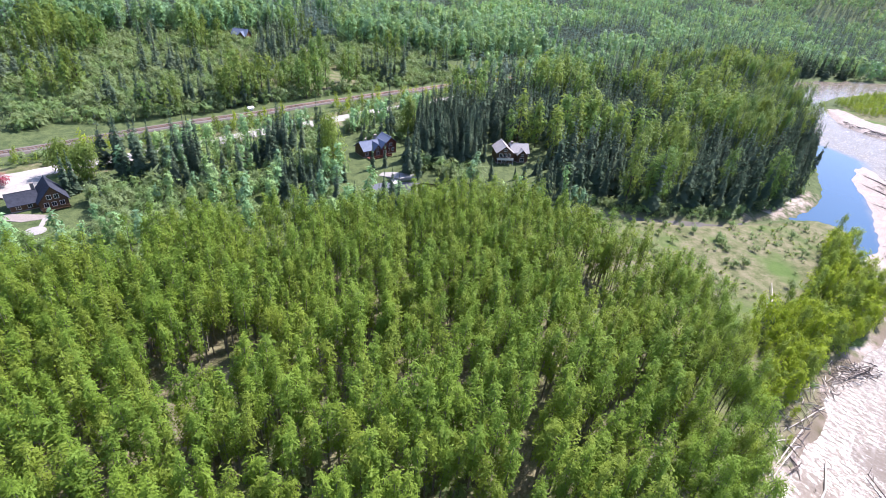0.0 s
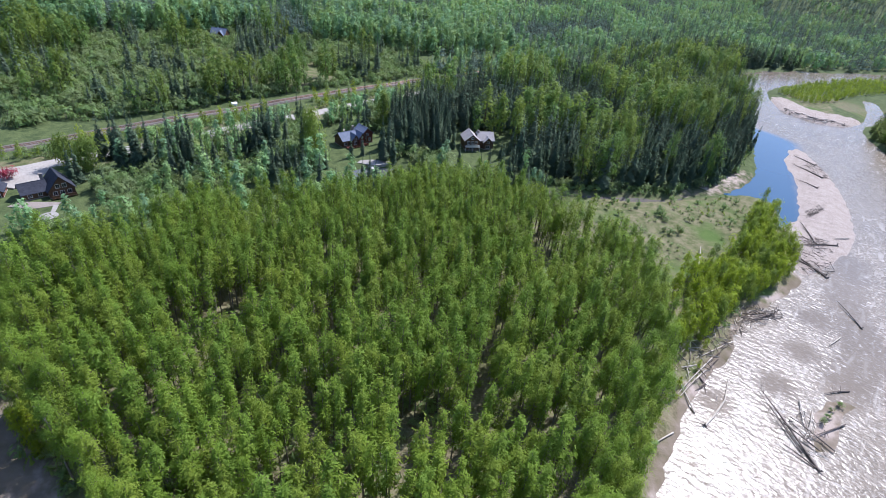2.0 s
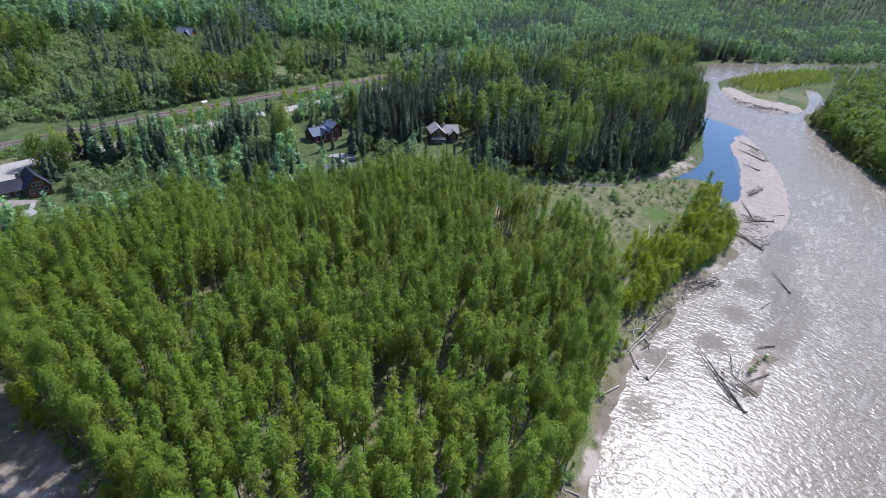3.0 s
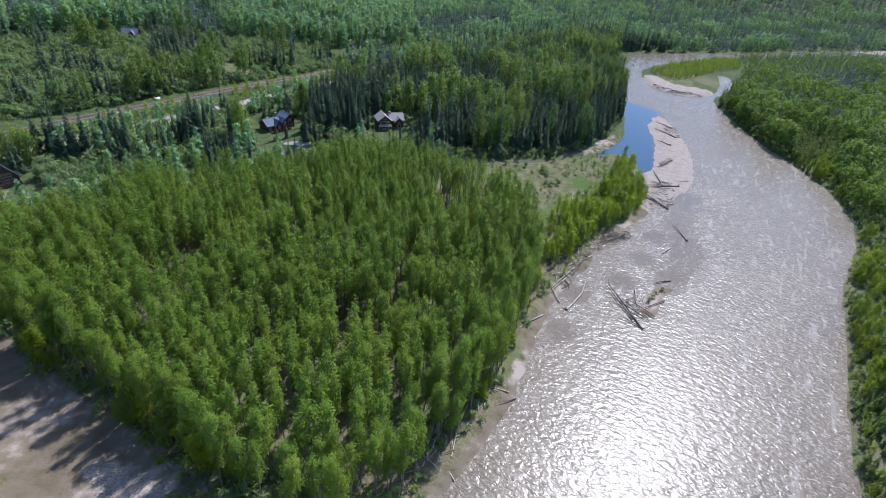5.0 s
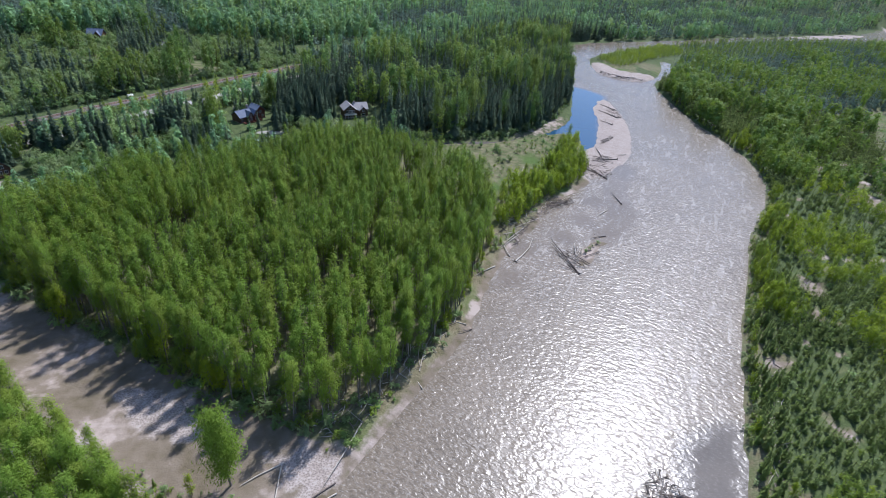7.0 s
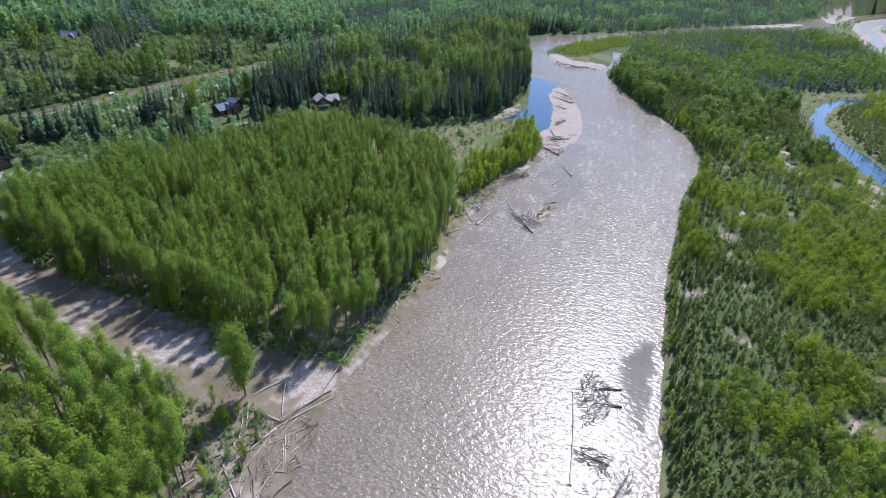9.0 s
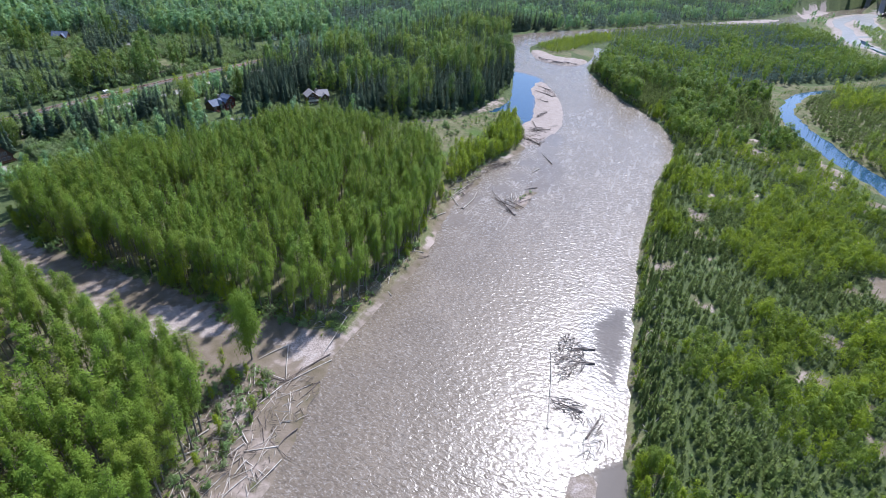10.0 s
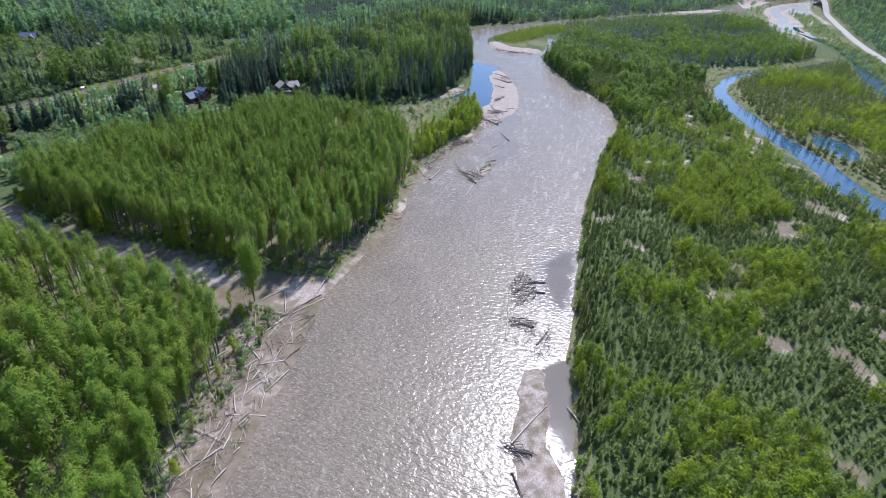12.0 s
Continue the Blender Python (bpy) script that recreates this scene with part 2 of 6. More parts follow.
def water_material(name, silt, still_sky_tint, still=False):
    m = Nodes(name)
    place = m.place()
    cover = m.add("ShaderNodeVertexColor")
    cover.layer_name = "cover"
    split = m.add("ShaderNodeSeparateColor")
    m.join(cover.outputs["Color"], split.inputs[0])
    clear, foam_glare_at, calm = split.outputs[0], split.outputs[1], split.outputs[2]
    turn = m.add("ShaderNodeMapping")
    turn.vector_type = "TEXTURE"
    turn.inputs["Rotation"].default_value = (0, 0, radians(48))
    turn.inputs["Scale"].default_value = (1.0, 1.7, 1.0)
    m.join(place, turn.inputs["Vector"])
    waves = m.noise(0.85, 1.8, 0.55, turn.outputs[0], 0.5)
    chop = m.noise(2.0, 1.5, 0.6, turn.outputs[0], 0.4)
    drift = m.noise(0.045, 3.0, 0.5, place, 1.0)
    silt_tint = m.ramp(drift, (0.3, tuple(0.88 * c for c in silt)), (0.7, tuple(1.1 * c for c in silt)))
    # blue base of still water: reflected sky put into the colour
    tint = m.mix(clear, silt_tint, still_sky_tint)
    # this weight holds real foam and glare painted as foam
    crests = m.math("MULTIPLY", m.ramp(m.noise(0.9, 5.0, 0.7, turn.outputs[0], 0.8), (0.56, (0, 0, 0)), (0.72, (1, 1, 1))), foam_glare_at)
    flow = m.add("ShaderNodeMapping")
    flow.vector_type = "TEXTURE"
    flow.inputs["Rotation"].default_value = (0, 0, radians(48))
    flow.inputs["Scale"].default_value = (4.5, 1.0, 1.0)
    m.join(place, flow.inputs["Vector"])
    streaks = m.ramp(m.noise(0.35, 4.0, 0.6, flow.outputs[0], 0.7), (0.55, (0, 0, 0)), (0.80, (1, 1, 1)))
    glint_flecks = m.ramp(m.noise(1.9, 4.0, 0.7, turn.outputs[0], 0.5), (0.54, (0, 0, 0)), (0.66, (1, 1, 1)))
    crests = m.math("MAXIMUM", crests, m.math("MULTIPLY", m.math("MULTIPLY", streaks, foam_glare_at), 0.55))
    # small whitecaps that also paint sun glints into the water colour
    crests = m.math("MAXIMUM", crests, m.math("MULTIPLY", m.math("MULTIPLY", glint_flecks, 0.30), m.math("SUBTRACT", 1.0, calm)))
    # shade in the wave troughs, painted as darker silt
    trough_shade = m.math("MULTIPLY", m.math("SUBTRACT", 1.0, calm), m.ramp(m.noise(1.1, 4.0, 0.7, turn.outputs[0], 0.6), (0.34, (1, 1, 1)), (0.52, (0, 0, 0))))
    tint = m.mix(m.math("MULTIPLY", trough_shade, 0.7), tint, tuple(0.55 * c for c in silt))
    tint = m.mix(crests, tint, (0.56, 0.53, 0.49))
    m.colour(tint)
    rough = m.math("ADD", m.math("MULTIPLY", calm, -0.22), 0.255)
    m.join(m.math("ADD", rough, m.math("MULTIPLY", crests, 0.3)), m.bsdf.inputs["Roughness"])
    height = m.math("ADD", m.math("MULTIPLY", waves, 1.0), m.math("MULTIPLY", chop, 0.22))
    height = m.math("MULTIPLY", height, m.math("SUBTRACT", 1.0, m.math("MULTIPLY", calm, 0.985)))
    m.bump(height, 1.0, 0.2)
    m.bsdf.inputs["Specular IOR Level"].default_value = 0.5
    m.bsdf.inputs["IOR"].default_value = 1.33
    return m.mat


GROUND = ground_material()
RIVER = water_material("silty_river_water", (0.178, 0.146, 0.108), (0.022, 0.070, 0.132))
# far braids: pale silt, with sky glare and glitter put into its colour
GLARE_WATER = water_material("glare_braid_water", (0.44, 0.44, 0.43), (0.022, 0.070, 0.132))


# ---------------------------------------------------------------- mesh helpers
def tri_mesh(name, verts, tris, mats, index=None, smooth=False):
    """A mesh of triangles from arrays."""
    me = bpy.data.meshes.new(name)
    verts, tris = np.asarray(verts, np.float32), np.asarray(tris, np.int32)
    me.vertices.add(len(verts))
    me.vertices.foreach_set("co", verts.ravel())
    me.loops.add(3 * len(tris))
    me.loops.foreach_set("vertex_index", tris.ravel())
    me.polygons.add(len(tris))
    me.polygons.foreach_set("loop_start", np.arange(0, 3 * len(tris), 3, dtype=np.int32))
    for mat in mats:
        me.materials.append(mat)
    if index is not None:
        me.polygons.foreach_set("material_index", np.asarray(index, np.int32))
    me.polygons.foreach_set("use_smooth", np.full(len(tris), smooth))
    me.update(calc_edges=True)
    me.validate()
    return me


def part(name, bm, material, parent=None, label="", smooth=False):
    """One mesh object from a bmesh, under a thing or a part."""
    me = bpy.data.meshes.new(name)
    bmesh.ops.recalc_face_normals(bm, faces=bm.faces)
    bm.to_mesh(me)
    bm.free()
    me.materials.append(material)
    if smooth:
        me.polygons.foreach_set("use_smooth", np.full(len(me.polygons), True))
    ob = new(name, me)
    ob.parent = parent
    if label:
        tagged(ob, label)
    return ob


def box(bm, x0, x1, y0, y1, z0, z1, m=None):
    vs = [bm.verts.new(Vector(p) if m is None else m @ Vector(p)) for p in
          ((x0, y0, z0), (x1, y0, z0), (x1, y1, z0), (x0, y1, z0), (x0, y0, z1), (x1, y0, z1), (x1, y1, z1), (x0, y1, z1))]
    for f in ((0, 3, 2, 1), (4, 5, 6, 7), (0, 1, 5, 4), (1, 2, 6, 5), (2, 3, 7, 6), (3, 0, 4, 7)):
        bm.faces.new([vs[i] for i in f])
    return bm


def curve_through(points, step=4.0, closed=False):
    """A smooth line (Catmull-Rom) through control points, with a point about every step metres."""
    p = np.array(points, float)
    n = len(p)
    out = []
    for i in range(n if closed else n - 1):
        a, b, c, d = (p[(i + k) % n] if closed else p[min(max(i + k, 0), n - 1)] for k in (-1, 0, 1, 2))
        count = max(1, int(np.linalg.norm(c - b) / step))
        for s in np.arange(count) / count:
            out.append(0.5 * (2 * b + (c - a) * s + (2 * a - 5 * b + 4 * c - d) * s**2 + (3 * b - a - 3 * c + d) * s**3))
    if not closed:
        out.append(p[-1])
    return np.array(out)


def line_distance(x, y, line, closed=False):
    """The distance of points to a line, and the place along it (0 to 1)."""
    best, along = np.full(x.shape, 1e9), np.zeros(x.shape)
    ends = np.roll(line, -1, 0) if closed else line[1:]
    count = len(ends)
    for i in range(count):
        ax, ay = line[i, :2]
        dx, dy = ends[i, 0] - ax, ends[i, 1] - ay
        t = np.clip(((x - ax) * dx + (y - ay) * dy) / (dx * dx + dy * dy + 1e-9), 0, 1)
        d = (x - ax - t * dx) ** 2 + (y - ay - t * dy) ** 2
        closer = d < best
        best[closer] = d[closer]
        along[closer] = (i + t[closer]) / count
    return np.sqrt(best), along


def inside(x, y, poly):
    odd = np.zeros(x.shape, bool)
    for (ax, ay), (bx, by) in zip(poly, np.roll(poly, -1, 0)):
        if ay != by:
            odd ^= ((ay > y) != (by > y)) & (x < (bx - ax) * (y - ay) / (by - ay) + ax)
    return odd


def depth_in(x, y, poly, reach=30.0):
    """Signed distance, positive inside; -reach or less is not worked out further."""
    out = np.full(x.shape, -reach)
    near = (x > poly[:, 0].min() - reach) & (x < poly[:, 0].max() + reach) & (y > poly[:, 1].min() - reach) & (y < poly[:, 1].max() + reach)
    if near.any():
        d = line_distance(x[near], y[near], poly, True)[0]
        out[near] = np.where(inside(x[near], y[near], poly), d, -d)
    return out


def soft(a, b, v):
    t = np.clip((v - a) / (b - a), 0, 1)
    return t * t * (3 - 2 * t)


_table = np.random.RandomState(7).rand(256, 256)


def lumps(x, y, size, seed=0):
    """Smooth value noise, 0 to 1."""
    u, v = x / size + 37.3 * seed, y / size + 11.7 * seed
    i, j = np.floor(u).astype(int), np.floor(v).astype(int)
    a, b = u - i, v - j
    a, b = a * a * (3 - 2 * a), b * b * (3 - 2 * b)
    t = lambda m, n: _table[m % 256, n % 256]
    return (t(i, j) * (1 - a) + t(i + 1, j) * a) * (1 - b) + (t(i, j + 1) * (1 - a) + t(i + 1, j + 1) * a) * b


def ribbon(line, half):
    """The outline of a strip of that half width along a line."""
    d = np.gradient(line, axis=0)
    n = np.stack([-d[:, 1], d[:, 0]], 1) / np.linalg.norm(d, axis=1)[:, None]
    return np.concatenate([line + n * half, (line - n * half)[::-1]])


# ---------------------------------------------------------------- the plan
WEST_BANK = [(-150, -330), (-95, -190), (-60, -115), (-39, -79), (-23, -55), (-9, -33), (-1, -19), (6, -11), (18, 0), (31, 12), (40, 22),
             (47, 33), (55, 45), (70, 63), (86, 77), (98, 91), (122, 106), (134, 118), (142, 138), (150, 155), (157, 172), (152, 178)]
BACKWATER = [(130, 174), (104, 166), (70, 167), (30, 170), (0, 173), (0, 179), (30, 175), (70, 171), (100, 170), (124, 174), (148, 185), (168, 204)]
PROMONTORY = [(187, 236), (207, 273), (235, 325), (262, 385), (285, 435), (315, 462), (376, 484), (463, 502), (576, 535), (690, 560), (920, 612),
              (1130, 715), (1370, 800), (1600, 900), (1600, 790), (1366, 730), (1133, 655), (922, 568), (689, 528), (585, 506), (500, 484), (440, 468)]
ISLAND = [(401, 446), (338, 422), (295, 392), (278, 365), (265, 330), (272, 308), (289, 300), (310, 312), (340, 345), (368, 382), (376, 378), (352, 340),
          (325, 312), (305, 300)]
EAST_BANK = [(290, 280), (276, 245), (260, 198), (252, 162), (242, 128), (226, 100), (205, 78), (192, 68), (167, 48), (150, 30), (122, 3), (98, -24),
             (70, -56), (57, -71), (42, -93), (25, -118), (-10, -170), (-60, -260), (-100, -350)]
RIVER_EDGE = curve_through(WEST_BANK + BACKWATER + PROMONTORY + ISLAND + EAST_BANK, 6, True)
GRAVEL_BAR = curve_through([(133, 114), (141, 136), (150, 153), (160, 158), (174, 180), (187, 200), (200, 229), (222, 250), (216, 220), (200, 182), (176, 144), (156, 126)], 5, True)
LOW_BAR = curve_through([(15, -110), (18, -102), (22, -95), (24, -91), (27, -86), (31, -81), (36, -76), (41, -71), (46, -72), (45, -77), (41, -84), (37, -90), (32, -97), (33, -100), (29, -107), (26, -114)], 3, True)
JAM_BAR = curve_through([(88, 44), (92, 44), (103, 55), (111, 59), (107, 62), (96, 57)], 3, True)
FAR_BARS = [curve_through(p, 12, True) for p in ([(690, 540), (800, 560), (930, 590), (900, 600), (780, 575)], [(1000, 610), (1130, 670), (1250, 730), (1230, 745), (1080, 680)])]
MUD = curve_through([(3, -13), (-5, -8), (-17, 2), (-33, 15), (-52, 32), (-70, 47), (-92, 70), (-112, 96), (-124, 116), (-134, 112), (-118, 84), (-98, 58), (-84, 40), (-66, 19),
                     (-54, 5), (-43, -8), (-35, -19), (-26, -26), (-16, -32), (-8, -32), (0, -19)], 5, True)
SLOUGH = curve_through([(640, 205), (560, 190), (504, 182), (442, 178), (392, 154), (366, 135), (341, 105), (320, 71), (304, 43), (293, 16), (282, -5), (267, -24), (261, -38), (250, -70), (240, -120)], 6)
SLOUGH_POND = curve_through([(334, 38), (341, 32), (339, 16), (328, 3), (311, -7), (307, -1), (311, 11), (316, 25)], 5, True)
EAST_CHANNEL = curve_through([(868, 424), (850, 405), (806, 361), (740, 276), (704, 232), (630, 174), (541, 110), (470, 40)], 10)
BRAIDS = [curve_through(p, 8) for p in ([(1340, 700), (1290, 672), (1198, 625), (1100, 555), (1038, 504), (972, 443)],
                                         [(1271, 681), (1150, 628), (1051, 577), (990, 530), (947, 489), (870, 432), (803, 376), (800, 345), (775, 312)],
                                         [(928, 434), (900, 430), (872, 428)])]
POND = curve_through([(-26, 174), (-22, 180), (-17, 184), (-8, 186), (2, 186), (10, 181), (8, 175), (-8, 172)], 3, True)
RAIL = curve_through([(-420, -60), (-250, 88), (-155, 178), (-123, 212), (-85, 249), (-51, 282), (-3, 325), (60, 378), (170, 470), (330, 620)], 5)
ROAD = curve_through([(-420, -100), (-260, 50), (-170, 132), (-134, 166), (-104, 194), (-78, 220), (-23, 274), (32, 324), (90, 370), (155, 417), (300, 560)], 5)
HIGHWAY = curve_through([(1900, 1120), (1407, 735), (1071, 480), (819, 290), (690, 180), (600, 90), (520, -20)], 12)


def water_at(x, y):
    """How far a point lies inside water (metres, negative on land)."""
    w = depth_in(x, y, RIVER_EDGE, 40)
    for bar in (GRAVEL_BAR, LOW_BAR, JAM_BAR, *FAR_BARS):
        w = np.minimum(w, -depth_in(x, y, bar, 40) + 0.0)
    d, s = line_distance(x, y, SLOUGH)
    w = np.maximum(w, 2.6 + 2.6 * soft(0.22, 0.30, s) + 3.2 * soft(0.45, 0.62, s) + 3.0 * (lumps(x, y, 11, 41) - 0.5) + 1.6 * (lumps(x, y, 4, 42) - 0.5) - d)
    w = np.maximum(w, depth_in(x, y, SLOUGH_POND, 40))
    return np.maximum(w, depth_in(x, y, POND, 40))


def height_at(x, y):
    """The ground's height over the river."""
    x, y = np.asarray(x, float), np.asarray(y, float)
    rise = (y - x - 345) / 1.414
    land = 1.3 + 0.7 * (lumps(x, y, 22, 1) - 0.5) + 0.35 * (lumps(x, y, 6, 2) - 0.5)
    land = land + 0.075 * np.clip(rise, 0, 1e9) + 0.09 * np.clip(rise - 230, 0, 1e9) + 5 * soft(60, 200, rise) * (lumps(x, y, 90, 3) - 0.5)
    far = np.hypot(x, y)
    land = land + 0.20 * np.clip(far - 1250, 0, 1500) * (0.7 + 0.6 * lumps(x, y, 400, 4))
    east = (x - y - 560) / 1.414
    land = land + 0.22 * np.clip(east - 30, 0, 600) * soft(350, 600, x)
    mud = depth_in(x, y, MUD, 20)
    land = land * (1 - soft(-3, 4, mud)) + (0.35 + 0.35 * (lumps(x, y, 14, 5) - 0.4)) * soft(-3, 4, mud)
    w = water_at(x, y)
    bar = np.maximum.reduce([depth_in(x, y, b, 20) for b in (GRAVEL_BAR, LOW_BAR, JAM_BAR, *FAR_BARS)])
    low = 0.08 + 0.07 * np.clip(bar, 0, 9) + 0.2 * (lumps(x, y, 5, 6) - 0.45)
    flat = np.minimum.reduce([line_distance(x, y, b)[0] for b in (EAST_CHANNEL, *BRAIDS)])
    land = land + (1.2 - land) * soft(60, 25, flat) * (far < 1900)
    land = np.where(bar > -1.5, np.minimum(land, low), land)
    return land * (1 - soft(-2.5, 2.0, w)) - 1.6 * soft(-1.5, 6.0, w)


def ticks(lo, a, b, hi, fine, grow):
    """Grid lines: fine between a and b, growing wider outside."""
    mid = list(np.arange(a, b + fine / 2, fine))
    for side, end in ((-1, lo), (1, hi)):
        step, out = fine, []
        at = mid[0] if side < 0 else mid[-1]
        while (at - end) * side < 0:
            step = min(step * grow, 22 if -800 < at < 1650 else 160)
            at += side * step
            out.append(at)
        mid = out[::-1] + mid if side < 0 else mid + out
    return np.array(mid)


def grid_mesh(name, xs, ys, z, keep=None):
    nx, ny = len(xs), len(ys)
    gx, gy = np.meshgrid(xs, ys)
    verts = np.stack([gx.ravel(), gy.ravel(), z.ravel()], 1)
    i = (np.arange(ny - 1)[:, None] * nx + np.arange(nx - 1)[None]).ravel()
    tris = np.concatenate([np.stack([i, i + 1, i + nx + 1], 1), np.stack([i, i + nx + 1, i + nx], 1)])
    if keep is not None:
        tris = tris[keep.ravel()[tris].any(1)]
        used = np.unique(tris)
        verts, tris = verts[used], np.searchsorted(used, tris)
    return verts, tris


def paint(me, values):
    """Cover weights for each point: what grows or lies there."""
    layer = me.color_attributes.new("cover", "FLOAT_COLOR", "POINT")
    layer.data.foreach_set("color", np.asarray(values, np.float32).ravel())


xs = ticks(-3800, -150, 270, 4600, 2.8, 1.05)
ys = ticks(-900, -115, 260, 4600, 2.8, 1.05)
gx, gy = np.meshgrid(xs, ys)
GROUND_Z, WET = height_at(gx, gy), water_at(gx, gy)
GRID_X, GRID_Y = xs, ys


def from_grid(x, y, field):
    """A field of the ground's grid at any points."""
    x, y = np.asarray(x, float), np.asarray(y, float)
    i = np.clip(np.searchsorted(GRID_X, x) - 1, 0, len(GRID_X) - 2)
    j = np.clip(np.searchsorted(GRID_Y, y) - 1, 0, len(GRID_Y) - 2)
    a = np.clip((x - GRID_X[i]) / (GRID_X[i + 1] - GRID_X[i]), 0, 1)
    b = np.clip((y - GRID_Y[j]) / (GRID_Y[j + 1] - GRID_Y[j]), 0, 1)
    return (field[j, i] * (1 - a) + field[j, i + 1] * a) * (1 - b) + (field[j + 1, i] * (1 - a) + field[j + 1, i + 1] * a) * b


def ground_at(x, y):
    return from_grid(x, y, GROUND_Z)


def wet_at(x, y):
    return from_grid(x, y, WET)


verts, tris = grid_mesh("ground", xs, ys, GROUND_Z)
ground_mesh = tri_mesh("ground", verts, tris, [GROUND], smooth=True)
vx, vy = verts[:, 0], verts[:, 1]
bars = np.maximum.reduce([depth_in(vx, vy, b, 20) for b in (GRAVEL_BAR, *FAR_BARS)])
wet_bars = np.maximum.reduce([depth_in(vx, vy, b, 20) for b in (LOW_BAR, JAM_BAR)])
gravel = np.maximum(soft(-6, 1, bars), 0.5 * soft(-2, 1, depth_in(vx, vy, LOW_BAR, 20)))
shore = WET.ravel()
SANDS = [curve_through(p, 5, True) for p in ([(116, 172), (136, 177), (156, 187), (168, 205), (160, 206), (142, 192), (120, 178)],
                                             [(264, 330), (271, 307), (290, 298), (310, 311), (302, 324), (286, 334), (288, 364), (279, 364)],
                                             [(-50, 18), (-38, 14), (-28, 5), (-26, -3), (-34, -2), (-43, 5)],
                                             [(-17, -7), (2, -13), (-2, -21), (-9, -23), (-13, -15)])]
gravel = np.maximum(gravel, soft(-3, 1, depth_in(vx, vy, SANDS[1], 20)))
braid_gap = np.minimum.reduce([line_distance(vx, vy, b)[0] for b in BRAIDS])
gravel = np.maximum(gravel, 0.75 * soft(34, 16, braid_gap))
for sand in SANDS[2:]:
    gravel = np.maximum(gravel, 0.8 * soft(-2, 2, depth_in(vx, vy, sand, 20)))
SPIT = curve_through([(60, 168), (76, 118), (82, 100), (98, 95), (122, 110), (134, 122), (142, 142), (150, 158), (154, 174), (130, 171), (100, 163)], 5, True)
LAWNS = [curve_through(p, 4, True) for p in (
    [(-150, 118), (-142, 136), (-106, 140), (-100, 131), (-112, 120), (-130, 110)],
    [(-136, 158), (-122, 168), (-104, 184), (-100, 176), (-112, 162), (-122, 152)],
    [(-30, 176), (-32, 198), (-14, 210), (-9, 198), (-5, 188), (4, 180), (-8, 172), (-24, 172)],
    [(24, 186), (40, 188), (44, 212), (26, 212)],
    [(-46, 222), (-38, 222), (-30, 236), (-38, 246), (-50, 234)])]
FIELDS = [curve_through(p, 8, True) for p in (
    [(-330, 40), (-215, 122), (-172, 168), (-165, 192), (-182, 216), (-205, 214), (-300, 120)],
    [(-120, 300), (-100, 270), (-60, 300), (-40, 340), (-90, 380), (-150, 335)],
    [(330, 170), (392, 166), (470, 190), (462, 200), (380, 190)],
    [(299, -30), (312, 0), (345, 20), (362, 40), (345, 55), (300, 10)],
    [(265, 310), (290, 305), (300, 325), (330, 380), (310, 385), (280, 350)])]
MARSH = ribbon(SLOUGH, 13.0)
grassy = soft(-4, 3, np.maximum.reduce([depth_in(vx, vy, p, 20) for p in (SPIT, *FIELDS[1:])]))
grassy = np.maximum(grassy, 0.3 * soft(-4, 6, depth_in(vx, vy, FIELDS[0], 20)))
lawn = soft(-2, 2, np.maximum.reduce([depth_in(vx, vy, p, 20) for p in LAWNS]))
verge = soft(24, 8, line_distance(vx, vy, ROAD)[0]) * 0.8
muddy = np.maximum(soft(-3, 3, depth_in(vx, vy, MUD, 20)), 0.7 * soft(-3.5, 0.5, shore) * (vy < 120) * (vx - vy < 80))
muddy = np.maximum(muddy, soft(-5, 0, wet_bars))
muddy = np.maximum(muddy, 0.5 * soft(-3, 1, depth_in(vx, vy, SANDS[0], 20)))
clay = np.clip(muddy, 0, 1)
DEBRIS = [(-10, -24), (-6, -30), (-16, -44), (-26, -58), (-36, -74), (-48, -92), (-60, -90), (-50, -70), (-42, -50), (-36, -34), (-30, -24)]
clay = np.maximum(clay, 0.75 * soft(-4, 4, depth_in(vx, vy, np.array(DEBRIS, float), 20)))
rise = (vy - vx - 345) / 1.414
lush = np.clip(soft(2, 25, rise) + soft(430, 560, np.hypot(vx, vy)), 0, 1)
lush = np.maximum(lush, 0.85 * soft(8, 20, vy - 0.55 * vx - 118) * (vx < 60))
lush = np.maximum(lush, 0.9 * soft(150, 185, vy) * (vx > 30) * (vx < 320))
lush = np.maximum(lush, 0.38 * (vx < 80) * (vy < 170) + 0.46 * (vx >= 80))
EAST_SIDE = np.array([(-60, -270), (25, -118), (57, -71), (98, -24), (150, 30), (205, 78), (252, 162), (290, 280), (345, 190), (300, 60), (240, -120), (100, -270)], float)
gaps = 0.6 * lumps(vx, vy, 12, 21) + 0.4 * lumps(vx, vy, 5, 46)
clay = np.maximum(clay, 0.75 * soft(0.31, 0.25, gaps) * soft(1, 5, depth_in(vx, vy, EAST_SIDE, 20)))
lush = np.maximum(lush, soft(0.28, 0.36, gaps) * soft(1, 5, depth_in(vx, vy, EAST_SIDE, 20)))
grassy = np.maximum(grassy, np.maximum(soft(-3, 2, depth_in(vx, vy, MARSH, 20)), soft(60, 40, braid_gap)))
lush = np.maximum(lush, 1.0 * soft(-4, 6, depth_in(vx, vy, FIELDS[0], 20)))
lush = np.maximum(lush, 1.3 * lawn)
verge = verge * soft(14, 6, line_distance(vx, vy, ROAD)[0])
paint(ground_mesh, np.stack([gravel, np.clip(np.maximum(grassy, verge), 0, 1), clay, lush], 1))
